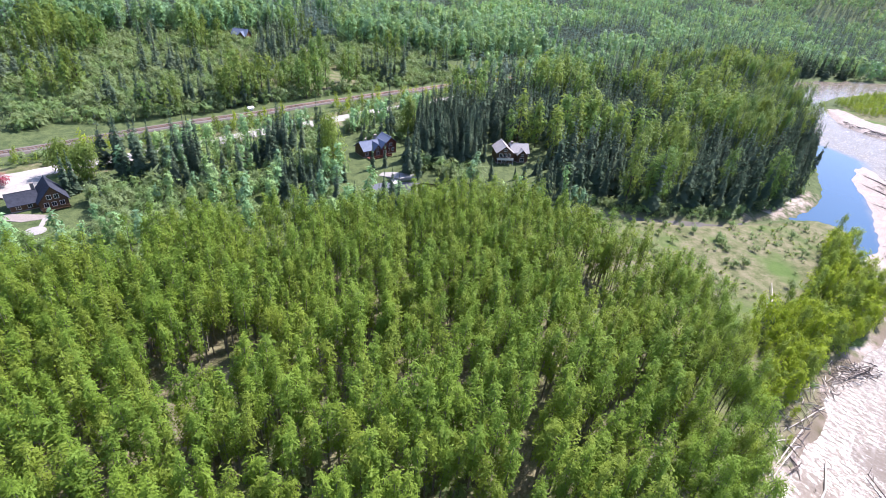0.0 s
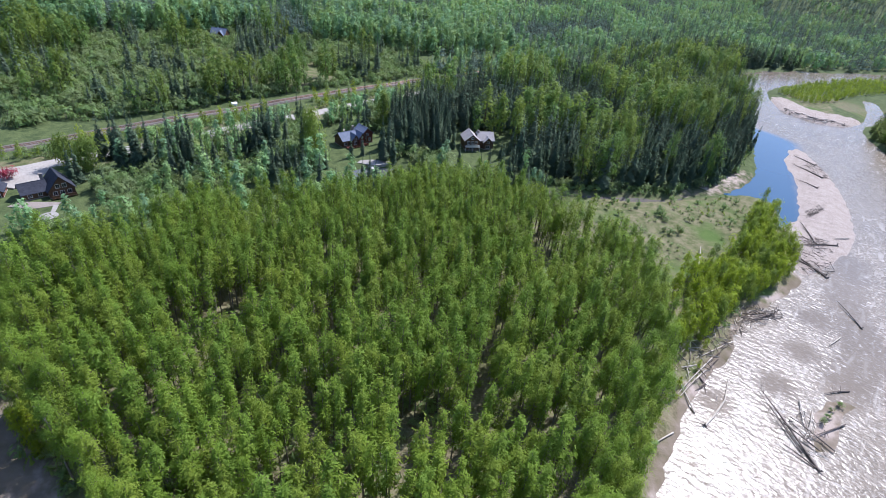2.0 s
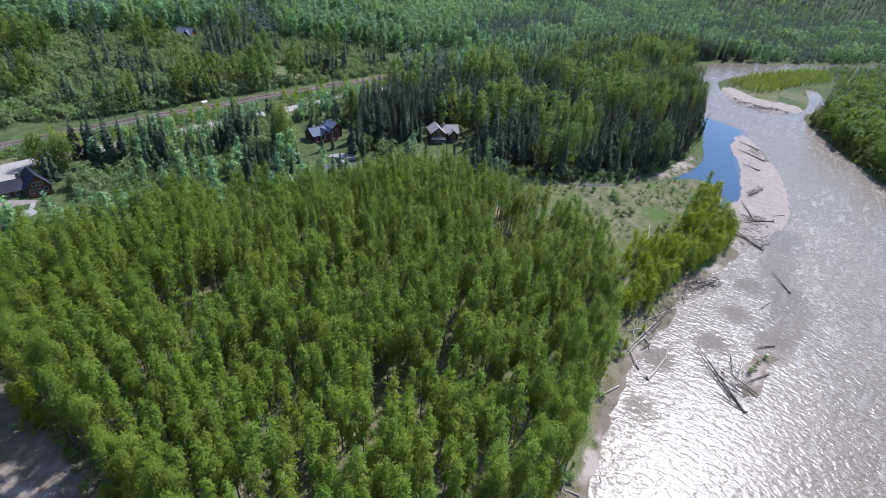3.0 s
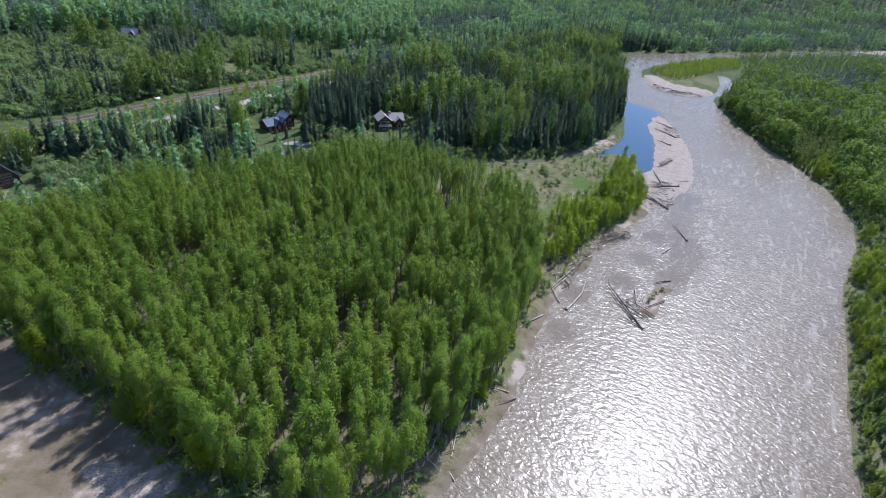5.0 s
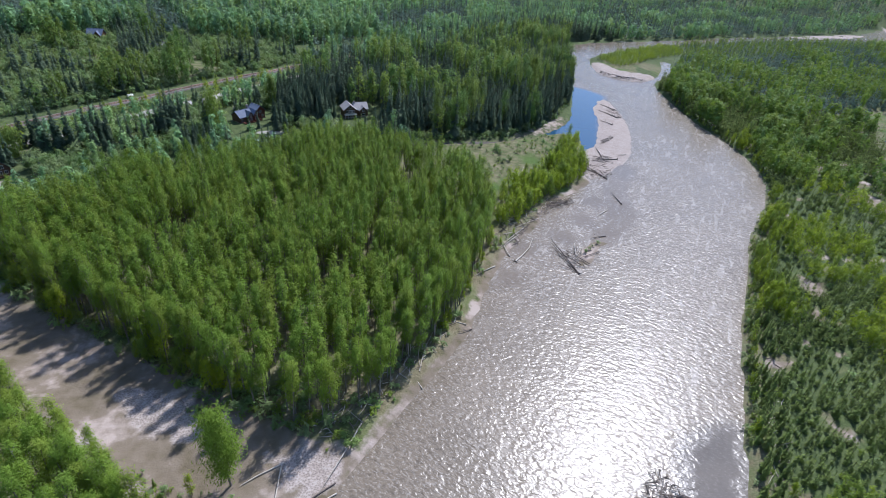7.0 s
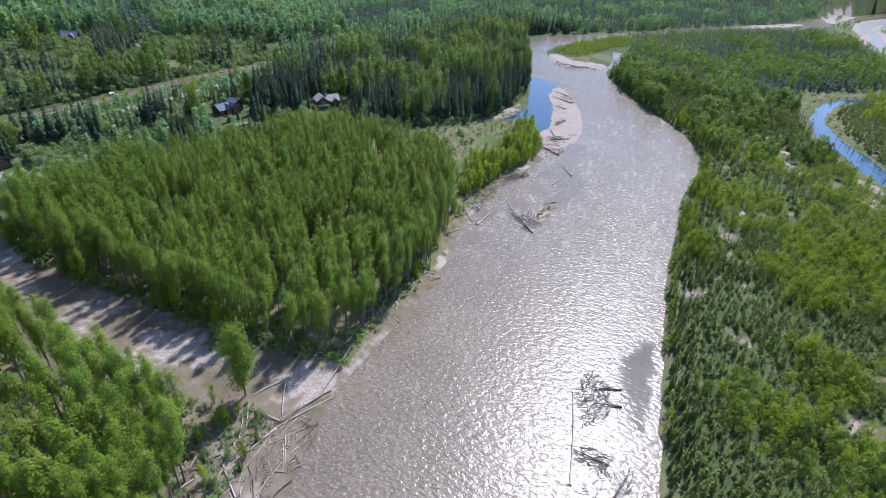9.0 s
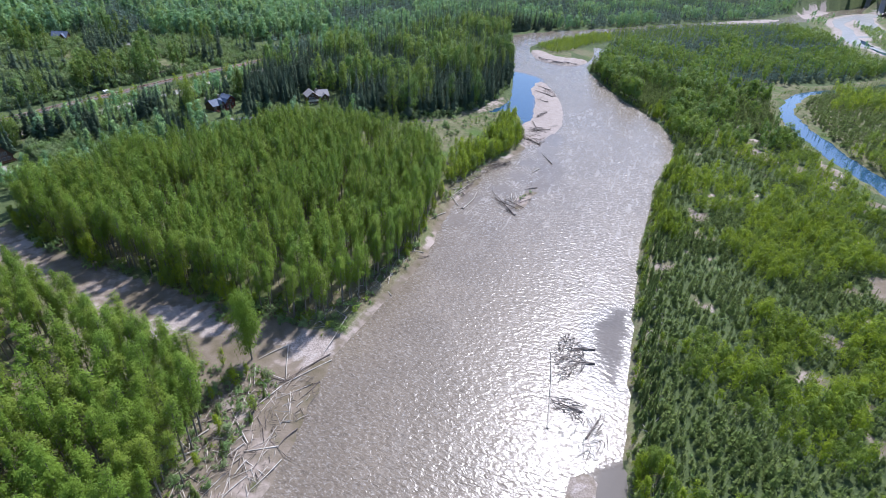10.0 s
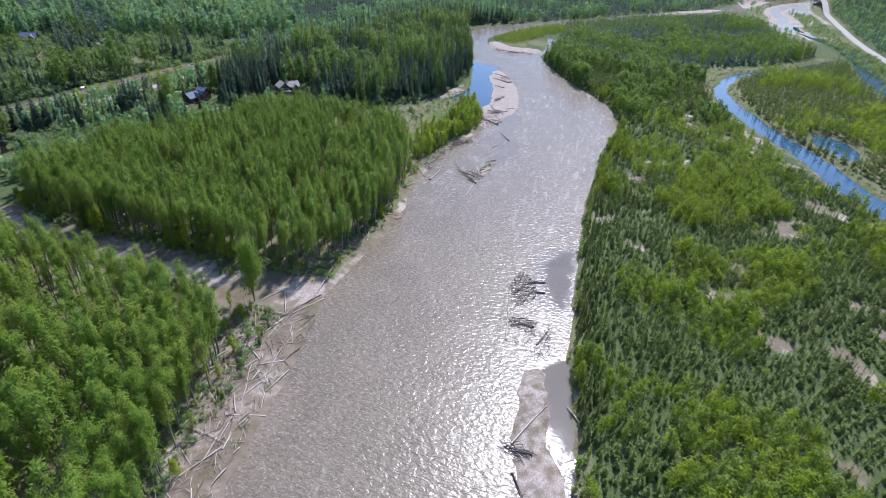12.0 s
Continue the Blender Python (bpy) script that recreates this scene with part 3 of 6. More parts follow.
tagged(new("ground", ground_mesh), "valley floor of leaf litter, grass, mud and gravel", "ground", kind="structure")

# the river, its still backwater, the sloughs and the pond
wxs = ticks(-160, -60, 320, 1640, 2.2, 1.05)
wys = ticks(-360, -120, 470, 920, 2.2, 1.05)
gx, gy = np.meshgrid(wxs, wys)
edge = depth_in(gx, gy, RIVER_EDGE, 40)
verts, tris = grid_mesh("river", wxs, wys, np.zeros(gx.shape), edge > -6)
river_mesh = tri_mesh("river", verts, tris, [RIVER], smooth=True)
vx, vy = verts[:, 0], verts[:, 1]
POOL = curve_through([(0, 168), (60, 163), (104, 161), (140, 168), (146, 150), (160, 152), (176, 176), (193, 205), (221, 246), (226, 262), (214, 284), (196, 272), (150, 205), (100, 180), (0, 182)], 5, True)
pool = soft(-3, 4, depth_in(vx, vy, POOL, 20))
# the arm gets less painted sky, standing in for mirrored trees and shade
clear = pool * (0.25 + 0.75 * soft(112, 140, vx))
rapid_line = curve_through([(70, 50), (100, 60), (125, 80), (150, 110), (185, 140), (215, 150), (248, 160), (262, 205), (282, 262)], 6)
rapids_glare = 0.25 + 0.75 * soft(30, 8, line_distance(vx, vy, rapid_line)[0])
lee = curve_through([(108, 62), (128, 80), (140, 104), (158, 124)], 5)
slack_jam = 0.6 * np.maximum.reduce([soft(7, 2, np.hypot(vx - a, vy - b)) for a, b in ((93, 66), (112, 66), (122, 92), (74, 60), (108, 78), (62, 44))])
RIFFLE = curve_through([(56, -36), (66, -27), (80, -19), (77, -30), (68, -38), (62, -50), (66, -57), (58, -70), (53, -76), (45, -74), (41, -68), (40, -60), (47, -50)], 4, True)
CALMS = [curve_through(p, 3, True) for p in ([(75, -28), (84, -25), (93, -27), (82, -43), (69, -56), (62, -52), (67, -40)], [(47, -74), (54, -76), (46, -86), (37, -98), (31, -99), (33, -96), (40, -86)])]
outer_line = curve_through([(95, -8), (120, 20), (160, 62), (196, 92), (226, 130), (242, 165)], 6)
# far reach: the sky's pale glare painted in as foam
rapids_glare = np.maximum(rapids_glare, 0.6 * soft(170, 300, vy))
# along the outer bend, glitter painted in as foam
rapids_glare = np.maximum(rapids_glare, 0.85 * soft(30, 6, line_distance(vx, vy, outer_line)[0]))
rapids_glare = np.maximum(rapids_glare, 1.5 * soft(-2, 3, depth_in(vx, vy, RIFFLE, 20)))
slack = np.maximum.reduce([slack_jam, soft(8, 3, line_distance(vx, vy, lee)[0]) * 0.4] + [0.7 * soft(-0.5, 3.5, depth_in(vx, vy, CALMS[0], 20) - 5.0 * (lumps(vx, vy, 7, 61) - 0.4)), 0.97 * soft(-3.0, -0.5, depth_in(vx, vy, CALMS[1], 20))])
clear = np.maximum(clear, 0.2 * np.maximum.reduce([soft(-2, 0, depth_in(vx, vy, c, 20)) for c in CALMS]))
far_calm = soft(200, 380, vy) * 0.45
paint(river_mesh, np.stack([clear, rapids_glare * (1 - pool) * (1 - slack), np.clip(pool + slack + far_calm, 0, 1), np.ones(len(vx))], 1))
tagged(new("river", river_mesh), "broad silty grey river with glinting ripples and a clear blue backwater", "river", kind="structure")


def still_water(name, poly, label, clear=1.0):
    bx = np.arange(poly[:, 0].min() - 8, poly[:, 0].max() + 8, 4.0)
    by = np.arange(poly[:, 1].min() - 8, poly[:, 1].max() + 8, 4.0)
    qx, qy = np.meshgrid(bx, by)
    v, f = grid_mesh(name, bx, by, np.full(qx.shape, 0.0), depth_in(qx, qy, poly, 20) > -5)
    me = tri_mesh(name, v, f, [RIVER])
    paint(me, np.tile([clear, 0.0, 0.95, 1.0], (len(v), 1)))
    return tagged(new(name, me), label, "water", kind="structure")


still_water("slough", ribbon(SLOUGH, 12.0), "narrow blue slough winding through the young woods")
still_water("slough_pond", SLOUGH_POND, "shallow blue pond with marshy edges")
still_water("pond", POND, "small dark pond below the house lawn", 0.4)


def strip(name, line, half, lift, material, label, sides=4, follow=True):
    """A road or bed laid on the ground, with sloping edges."""
    d = np.gradient(line, axis=0)
    n = np.stack([-d[:, 1], d[:, 0]], 1) / np.linalg.norm(d, axis=1)[:, None]
    offs = [(-half - 0.8, -0.4), (-half, lift), (0, lift + 0.04), (half, lift), (half + 0.8, -0.4)]
    mid = np.maximum.reduce([ground_at(*(line + n * o).T) for o in (-half, 0, half)])
    rows = [np.column_stack([line + n * o, mid + dz]) for o, dz in offs]
    v = np.stack(rows, 1).reshape(-1, 3)
    k, c = len(offs), len(line)
    i = (np.arange(c - 1)[:, None] * k + np.arange(k - 1)[None]).ravel()
    f = np.concatenate([np.stack([i, i + k, i + k + 1], 1), np.stack([i, i + k + 1, i + 1], 1)])
    f = f[:, ::-1] if np.cross(v[f[0, 1]] - v[f[0, 0]], v[f[0, 2]] - v[f[0, 0]])[2] < 0 else f
    return tagged(new(name, tri_mesh(name, v, f, [material])), label, "road", kind="structure")


strip("gravel_road", ROAD, 3.6, 0.15, GRAVEL_ROAD, "pale gravel road through the trees")
strip("railway_bed", RAIL, 2.7, 0.55, BALLAST, "grey brown ballast bed of a railway line")
strip("highway", HIGHWAY, 4.8, 0.8, GRAVEL_ROAD, "pale two-lane highway along the far valley side")
for side in (-0.75, 0.75):
    d = np.gradient(RAIL, axis=0)
    n = np.stack([-d[:, 1], d[:, 0]], 1) / np.linalg.norm(d, axis=1)[:, None]
    strip("rail", RAIL + n * side, 0.07, 0.78, RAIL_STEEL, "rusty steel rail on the ballast bed")


def sheet(name, line, half, level, cover, label, material):
    """A level strip of water that fills a shallow bed along a line."""
    ends = np.minimum(1.0, np.minimum(np.arange(len(line)), np.arange(len(line))[::-1]) / 3 + 0.15)
    wide = (half * ends * (0.6 + 0.8 * lumps(line[:, 0], line[:, 1], 45, 45)))[:, None]
    d = np.gradient(line, axis=0)
    n = np.stack([-d[:, 1], d[:, 0]], 1) / np.linalg.norm(d, axis=1)[:, None]
    v = np.stack([np.column_stack([line + n * wide * s, np.full(len(line), level)]) for s in (-1, 0, 1)], 1).reshape(-1, 3)
    i = (np.arange(len(line) - 1)[:, None] * 3 + np.arange(2)[None]).ravel()
    f = np.concatenate([np.stack([i, i + 1, i + 4], 1), np.stack([i, i + 4, i + 3], 1)])
    me = tri_mesh(name, v, f, [material])
    paint(me, np.tile(cover, (len(v), 1)))
    return tagged(new(name, me), label, "water", kind="structure")


sheet("east_channel", EAST_CHANNEL, 7.5, 1.32, [1.0, 0.0, 0.9, 1.0], "blue side channel beside the highway", RIVER)
for level, wide, braid in zip((1.44, 1.40, 1.48), (15.0, 10.0, 7.0), BRAIDS):
    sheet("braided_channel", braid, wide, level, [0.0, 0.4, 0.3, 1.0], "pale silty braid of the upper river", GLARE_WATER)


# ---------------------------------------------------------------- trees
def unit(v):
    return v / (np.linalg.norm(v, axis=-1, keepdims=True) + 1e-9)


def tube(points, radii, sides=5):
    """A tapered tube along points, as arrays."""
    p, v, f = np.array(points, float), [], []
    for k, (c, r) in enumerate(zip(p, radii)):
        way = unit(p[min(k + 1, len(p) - 1)] - p[max(k - 1, 0)])
        a = unit(np.cross(way, [0.31, 0.87, 0.12]))
        b = np.cross(way, a)
        v += [c + r * (math.cos(6.2832 * s / sides) * a + math.sin(6.2832 * s / sides) * b) for s in range(sides)]
    for k in range(len(p) - 1):
        for s in range(sides):
            q, w = k * sides + s, k * sides + (s + 1) % sides
            f += [(q, w, w + sides), (q, w + sides, q + sides)]
    return np.array(v), np.array(f)


def merged(pieces):
    v, f, n = [], [], 0
    for a, b in pieces:
        v.append(a)
        f.append(b + n)
        n += len(a)
    return np.concatenate(v), np.concatenate(f)


def leaves(rng, at, out, size, lift=1.2):
    """One small pointed triangle a leaf spray, facing outward and up, as arrays."""
    n, (slim, half) = len(at), (1.45, 0.38) if size < 0.7 else (1.05, 0.5)
    normal = unit(0.9 * out + np.array([0, 0, 0.45]) + 0.42 * rng.normal(size=(n, 3)))
    along = unit(np.cross(np.cross(normal, np.array([0, 0, lift]) + 0.55 * rng.normal(size=(n, 3))), normal))
    across = np.cross(normal, along)
    s = 1.32 * size * rng.uniform(0.65, 1.35, (n, 1))
    v = np.stack([at + along * s * slim, at - along * s * 0.62 * slim + across * s * half, at - along * s * 0.62 * slim - across * s * half], 1).reshape(-1, 3)
    return v, np.arange(3 * n).reshape(-1, 3)


def broadleaf(rng, height, radius, count, size, base=0.28, limbs=16, rise=0.22, forks=1, sides=5, twigs=True):
    """Trunk and crown of a poplar-like tree with rising limbs and a ragged crown."""
    wood, tips = [], []
    for k in range(forks):
        lean = rng.normal(0, 0.02 + 0.035 * (forks > 1), 2) * height
        foot = rng.normal(0, 0.15 * (forks > 1), 2)
        top = np.array([*(foot + lean), height * rng.uniform(0.86, 0.97)])
        mid = np.array([*(foot + lean * 0.35 + rng.normal(0, 0.08, 2)), height * 0.45])
        thick = height * 0.0085 / forks**0.3
        wood.append(tube([[*foot, -0.4], mid, top], [thick * 1.3, thick * 0.8, 0.03], sides))
        for b in range(limbs // forks):
            q = base + (0.93 - base) * (b + rng.rand()) / (limbs // forks)
            start = mid * (1 - (q - 0.45) / 0.5) + top * ((q - 0.45) / 0.5) if q > 0.45 else np.array([*foot, 0]) * (1 - q / 0.45) + mid * (q / 0.45)
            shape = (math.sin(math.pi * min(1, 0.16 + 0.84 * (q - base) / (1 - base)) ** 0.9)) ** 0.7
            turn, reach = rng.uniform(0, 6.283), radius * shape * rng.uniform(0.55, 1.1)
            tip = start + np.array([math.cos(turn) * reach, math.sin(turn) * reach, height * rise * rng.uniform(0.5, 1.1) * (1.15 - q)])
            if twigs and b % 3 == 0:
                wood.append(tube([start, (start + tip) / 2 + [0, 0, -0.15], tip], [thick * 0.4, thick * 0.25, 0.02], 3))
            tips.append((start, tip))
        tips.append((mid * 0.35 + top * 0.65, np.array([*top[:2], height])))
    starts, ends = np.array([a for a, _ in tips]), np.array([b for _, b in tips])
    pick = rng.randint(0, len(tips), count)
    s = rng.beta(2.0, 1.1, (count, 1))
    spread = radius * 0.2 * np.array([1, 1, 1.4])
    at = starts[pick] * (1 - s) + ends[pick] * s + rng.normal(size=(count, 3)) * spread
    core = np.column_stack([np.zeros((count, 2)), at[:, 2] * 0.92])
    return merged(wood), leaves(rng, at, unit(at - core), size)


def conifer(rng, height, radius, arms, base=0.05, droop=0.42, ragged=0.3, under=False, sides=5, broad=0.30):
    """Trunk and drooping boughs of a spruce, wound round it without tiers."""
    lean = rng.normal(0, 0.008, 2) * height
    wood = tube([[0, 0, -0.4], [*(lean * 0.5), height * 0.5], [*lean, height * 0.97]], [height * 0.010, height * 0.006, 0.02], sides)
    u = (np.arange(arms) + rng.rand(arms)) / arms
    q = base + (0.985 - base) * np.where(rng.rand(arms) < 0.6, 1 - np.sqrt(1 - u), u)
    turn = np.arange(arms) * 2.39996 + rng.normal(0, 0.5, arms)
    uneven = 1 + 0.22 * np.sin(q * rng.uniform(14, 22) + rng.uniform(0, 6)) * (q < 0.85)
    reach = ((radius * (1 - q) ** 0.9 * uneven + 0.16) * rng.uniform(1 - ragged, 1 + ragged * 0.6, arms))[:, None]
    way = np.column_stack([np.cos(turn), np.sin(turn), np.zeros(arms)])
    across = np.column_stack([-way[:, 1], way[:, 0], np.zeros(arms)])
    foot = np.column_stack([np.outer(q, lean), height * q + 0.10 * reach[:, 0]])
    down = np.array([0, 0, 1.0])
    tip = foot + way * reach - down * (droop * reach + 0.1) * rng.uniform(0.7, 1.3, (arms, 1))
    mid = foot + way * reach * 0.55 - down * droop * 0.25 * reach
    wide = (reach * broad + 0.10) * rng.uniform(0.8, 1.25, (arms, 1))
    v = [foot, mid + across * wide - down * 0.16 * reach, tip, mid - across * wide - down * 0.16 * reach]
    f = [(0, 1, 2), (0, 2, 3)]
    if under:
        v += [mid * 0.5 + foot * 0.5, mid - down * (0.30 * reach + 0.15) + across * rng.normal(0, 0.15, (arms, 1)) * reach, tip]
        f += [(4, 5, 6)]
    k = len(v)
    v = np.stack(v, 1).reshape(-1, 3)
    f = (np.array(f)[None] + (np.arange(arms) * k)[:, None, None]).reshape(-1, 3)
    n, (x, y) = len(v), lean
    top = np.array([(x, y, height * 1.02), (x + 0.18, y, height * 0.9), (x - 0.12, y + 0.15, height * 0.9), (x - 0.1, y - 0.15, height * 0.9)])
    return wood, (np.concatenate([v, top]), np.concatenate([f, [(n, n + 1, n + 2), (n, n + 2, n + 3), (n, n + 3, n + 1)]]))


def bush(rng, height, radius, count, size, stems=4):
    """Several thin stems and a loose rounded crown."""
    wood = []
    for k in range(stems):
        a, r = rng.uniform(0, 6.283), radius * rng.uniform(0.2, 0.6)
        wood.append(tube([[0, 0, -0.2], [math.cos(a) * r, math.sin(a) * r, height * 0.75]], [0.06, 0.015], 3))
    heads = np.column_stack([rng.normal(0, radius * 0.42, (7, 2)), height * rng.uniform(0.35, 0.85, 7)])
    at = heads[rng.randint(0, 7, count)] + rng.normal(size=(count, 3)) * [radius * 0.24, radius * 0.24, height * 0.14]
    at[:, 2] = np.clip(at[:, 2], 0.1, None)
    return merged(wood), leaves(rng, at, unit(at - [0, 0, height * 0.3]), size)


class Wood:
    """A kind of tree: variants near (as things) and plain (joined as stuff)."""

    def __init__(self, name, near, plain, bark, crowns, label, group):
        self.name, self.bark, self.crowns, self.label, self.group = name, bark, crowns, label, group
        self.near, self.plain, self.things = near, plain, []
        for n, (wood, crown) in enumerate(near):
            root = new(name)
            trunk = new("trunk", tri_mesh("trunk", *wood, [bark], smooth=True))
            top = new("crown", tri_mesh("crown", *crown, [crowns[n % len(crowns)]]))
            trunk.parent = top.parent = root
            tagged(root, label, "tree", group)
            self.things.append(root)
        self.used = set()

    def stand(self, spots, rng, low=0.8, high=1.15):
        """Single trees, each a thing of its own."""
        z = ground_at(spots[:, 0], spots[:, 1])
        for (x, y), h in zip(spots, z):
            n = rng.randint(len(self.things))
            s = rng.uniform(low, high)
            m = pose(x, y, h - 0.05, rng.normal(0, 1.5), rng.normal(0, 1.5), rng.uniform(0, 360))
            if n not in self.used:
                self.used.add(n)
                ob = self.things[n]
                ob.matrix_basis = m
            else:
                ob = copy_thing(self.things[n], m)
            ob.scale = (s * rng.uniform(0.9, 1.1),) * 2 + (s,)

    def mass(self, name, spots, rng, label, low=0.75, high=1.15, sizes=None):
        """All the further trees of a wood, joined."""
        z = ground_at(spots[:, 0], spots[:, 1])
        which = rng.randint(0, len(self.plain), len(spots))
        verts, tris, index, total = [], [], [], 0
        for n, (wood, crown) in enumerate(self.plain):
            here = np.flatnonzero(which == n)
            if not len(here):
                continue
            v, f = merged([wood, crown])
            slot = np.r_[np.zeros(len(wood[1]), int), np.full(len(crown[1]), 1 + n % len(self.crowns))]
            a = rng.uniform(0, 6.283, len(here))
            s = rng.uniform(low, high, len(here)) * (1 if sizes is None else sizes[here])
            w = s * rng.uniform(0.85, 1.15, len(here))
            c, d = (np.cos(a) * w)[:, None], (np.sin(a) * w)[:, None]
            out = np.stack([v[None, :, 0] * c - v[None, :, 1] * d + spots[here, 0, None], v[None, :, 0] * d + v[None, :, 1] * c + spots[here, 1, None],
                            v[None, :, 2] * s[:, None] + z[here, None] - 0.05], -1)
            verts.append(out.reshape(-1, 3))
            tris.append((f[None] + (np.arange(len(here)) * len(v))[:, None, None]).reshape(-1, 3) + total)
            index.append(np.tile(slot, len(here)))
            total += len(here) * len(v)
        if not verts:
            return
        me = tri_mesh(name, np.concatenate(verts), np.concatenate(tris), [self.bark, *self.crowns], np.concatenate(index))
        tagged(new(name, me), label, "trees", kind="stuff")


def rs(seed):
    return np.random.RandomState(seed)


r = rs(11)
poplar = Wood("poplar_tree",
              [broadleaf(r, r.uniform(19, 23), r.uniform(1.6, 2.2), 1350, 0.185, 0.30, 36, 0.24, forks) for forks in (1, 1, 2, 1, 2, 1)],
              [broadleaf(r, r.uniform(17, 22), r.uniform(1.4, 2.0), 420, 0.290, 0.28, 26, 0.24, 1, 3, False) for _ in range(9)],
              BARK, POPLAR, "tall young poplar with bare pale trunk and fresh yellow-green crown", "poplars of the riverside grove")
cottonwood = Wood("cottonwood_tree",
                  [broadleaf(r, r.uniform(23, 28), r.uniform(3.6, 4.8), 950, 0.46, 0.09, 34, 0.20, 1 + k % 2) for k in range(6)],
                  [broadleaf(r, r.uniform(21, 27), r.uniform(3.4, 4.6), 230, 0.85, 0.08, 22, 0.20, 1, 4) for _ in range(8)],
                  DARK_BARK, COTTONWOOD, "large old cottonwood with a wide billowing green crown", "old trees of the promontory")
spruce = Wood("spruce_tree",
              [conifer(r, r.uniform(20, 26), r.uniform(2.5, 3.3), 190, under=True, broad=0.36) for _ in range(6)],
              [conifer(r, r.uniform(19, 25), r.uniform(2.6, 3.4), 100, sides=3, broad=0.46) for _ in range(6)],
              DARK_BARK, SPRUCE, "dark green spruce with drooping branches", "spruces round the houses")
young_poplar = Wood("young_poplar",
                    [broadleaf(r, r.uniform(8, 11), r.uniform(1.7, 2.3), 520, 0.25, 0.04, 22, 0.28, 3) for _ in range(5)],
                    [broadleaf(r, r.uniform(7, 9.5), r.uniform(1.7, 2.3), 104, 0.44, 0.06, 14, 0.26, 1, 3, False) for _ in range(6)],
                    BARK, YOUNG, "bright green young poplar in dense riverside thicket", "young poplars of the thicket")
young_spruce = Wood("young_spruce",
                    [conifer(r, r.uniform(6.0, 9.0), r.uniform(1.0, 1.3), 80, broad=0.40) for _ in range(4)],
                    [conifer(r, r.uniform(4.6, 7.0), r.uniform(0.9, 1.25), 24, sides=3, broad=0.55) for _ in range(10)],
                    DARK_BARK, YOUNG_SPRUCE, "small dark spruce among young poplars", "young spruces of the thicket")
willow = Wood("willow_bush",
              [bush(r, r.uniform(3, 4.5), r.uniform(1.5, 2.3), 190, 0.31) for _ in range(4)],
              [bush(r, r.uniform(3, 4.5), r.uniform(1.6, 2.4), 50, 0.62) for _ in range(6)],
              BARK, WILLOW, "rounded grey-green willow bush", "willow bushes")
mid_leaf = Wood("mid_leaf", [], [broadleaf(r, r.uniform(14, 18), r.uniform(2.6, 3.4), 96, 0.85, 0.06, 12, 0.30, 1, 3, False) for _ in range(6)], DARK_BARK, [COTTONWOOD[0], POPLAR[2], COTTONWOOD[1]], "", "")
mid_spruce = Wood("mid_spruce", [], [conifer(r, r.uniform(14, 19), r.uniform(2.1, 2.8), 34, sides=3, broad=0.6) for _ in range(8)], DARK_BARK, HAZED_SPRUCE, "", "")
aspen = Wood("aspen", [], [broadleaf(r, r.uniform(16, 21), r.uniform(3.2, 4.4), 135, 1.1, 0.05, 14, 0.24, 1, 3, False) for _ in range(6)], DARK_BARK, ASPEN, "", "")
scrub = Wood("scrub", [], [bush(r, r.uniform(1.6, 2.6), r.uniform(1.0, 1.5), 26, 0.5, 1) for _ in range(8)], BARK, WILLOW + YOUNG[1:], "", "")
far_spruce = Wood("far_spruce", [], [conifer(r, r.uniform(18, 25), r.uniform(2.6, 3.4), 15, sides=3, broad=0.7) for _ in range(8)], DARK_BARK, HAZED_SPRUCE, "", "")
far_leaf = Wood("far_leaf", [], [broadleaf(r, r.uniform(15, 20), r.uniform(3.6, 5.0), 42, 1.65, 0.03, 7, 0.2, 1, 3, False) for _ in range(6)], DARK_BARK, ASPEN, "", "")


def scatter(poly, spacing, seed, jitter=0.42):
    """Points all over an outline, on a shaken grid."""
    rng, poly = rs(seed), np.array(poly, float)
    lo, hi = poly.min(0), poly.max(0)
    gx, gy = np.meshgrid(np.arange(lo[0], hi[0], spacing), np.arange(lo[1], hi[1], spacing * 0.9))
    gx[::2] += spacing / 2
    p = np.stack([gx.ravel(), gy.ravel()], 1)
    p = p + rng.uniform(-jitter, jitter, p.shape) * spacing
    return p[inside(p[:, 0], p[:, 1], poly)]


def clear_of(p, lines=(), polys=(), wet=-1.0):
    """Keep points on dry land off roads and lawns."""
    ok = wet_at(p[:, 0], p[:, 1]) < wet
    for line, gap in lines:
        ok &= line_distance(p[:, 0], p[:, 1], line)[0] > gap
    for poly, gap in polys:
        ok &= depth_in(p[:, 0], p[:, 1], poly, 30) < -gap
    return p[ok]


def nearest(p, to, count):
    """Split points into the count nearest to a stretch of the plan and the rest."""
    d = line_distance(p[:, 0], p[:, 1], np.array(to, float))[0]
    order = np.argsort(d)
    return p[order[:count]], p[order[count:]]


ROADS = [(ROAD, 6.5), (RAIL, 8.0), (HIGHWAY, 16.0), (EAST_CHANNEL, 13.0)] + [(b, 20.0) for b in BRAIDS]
HOMES = [(np.array(p, float), 0.5) for p in (
    [(-142, 138), (-112, 138), (-108, 156), (-142, 158)], [(-40, 196), (-10, 196), (-8, 222), (-40, 222)], [(22, 204), (46, 204), (46, 224), (22, 224)])]
YARD = [(np.array([(-144, 366), (-138, 346), (-120, 346), (-116, 372), (-122, 386), (-142, 386)], float), 0.5)]
OPEN = [(p, 0.5) for p in LAWNS] + HOMES

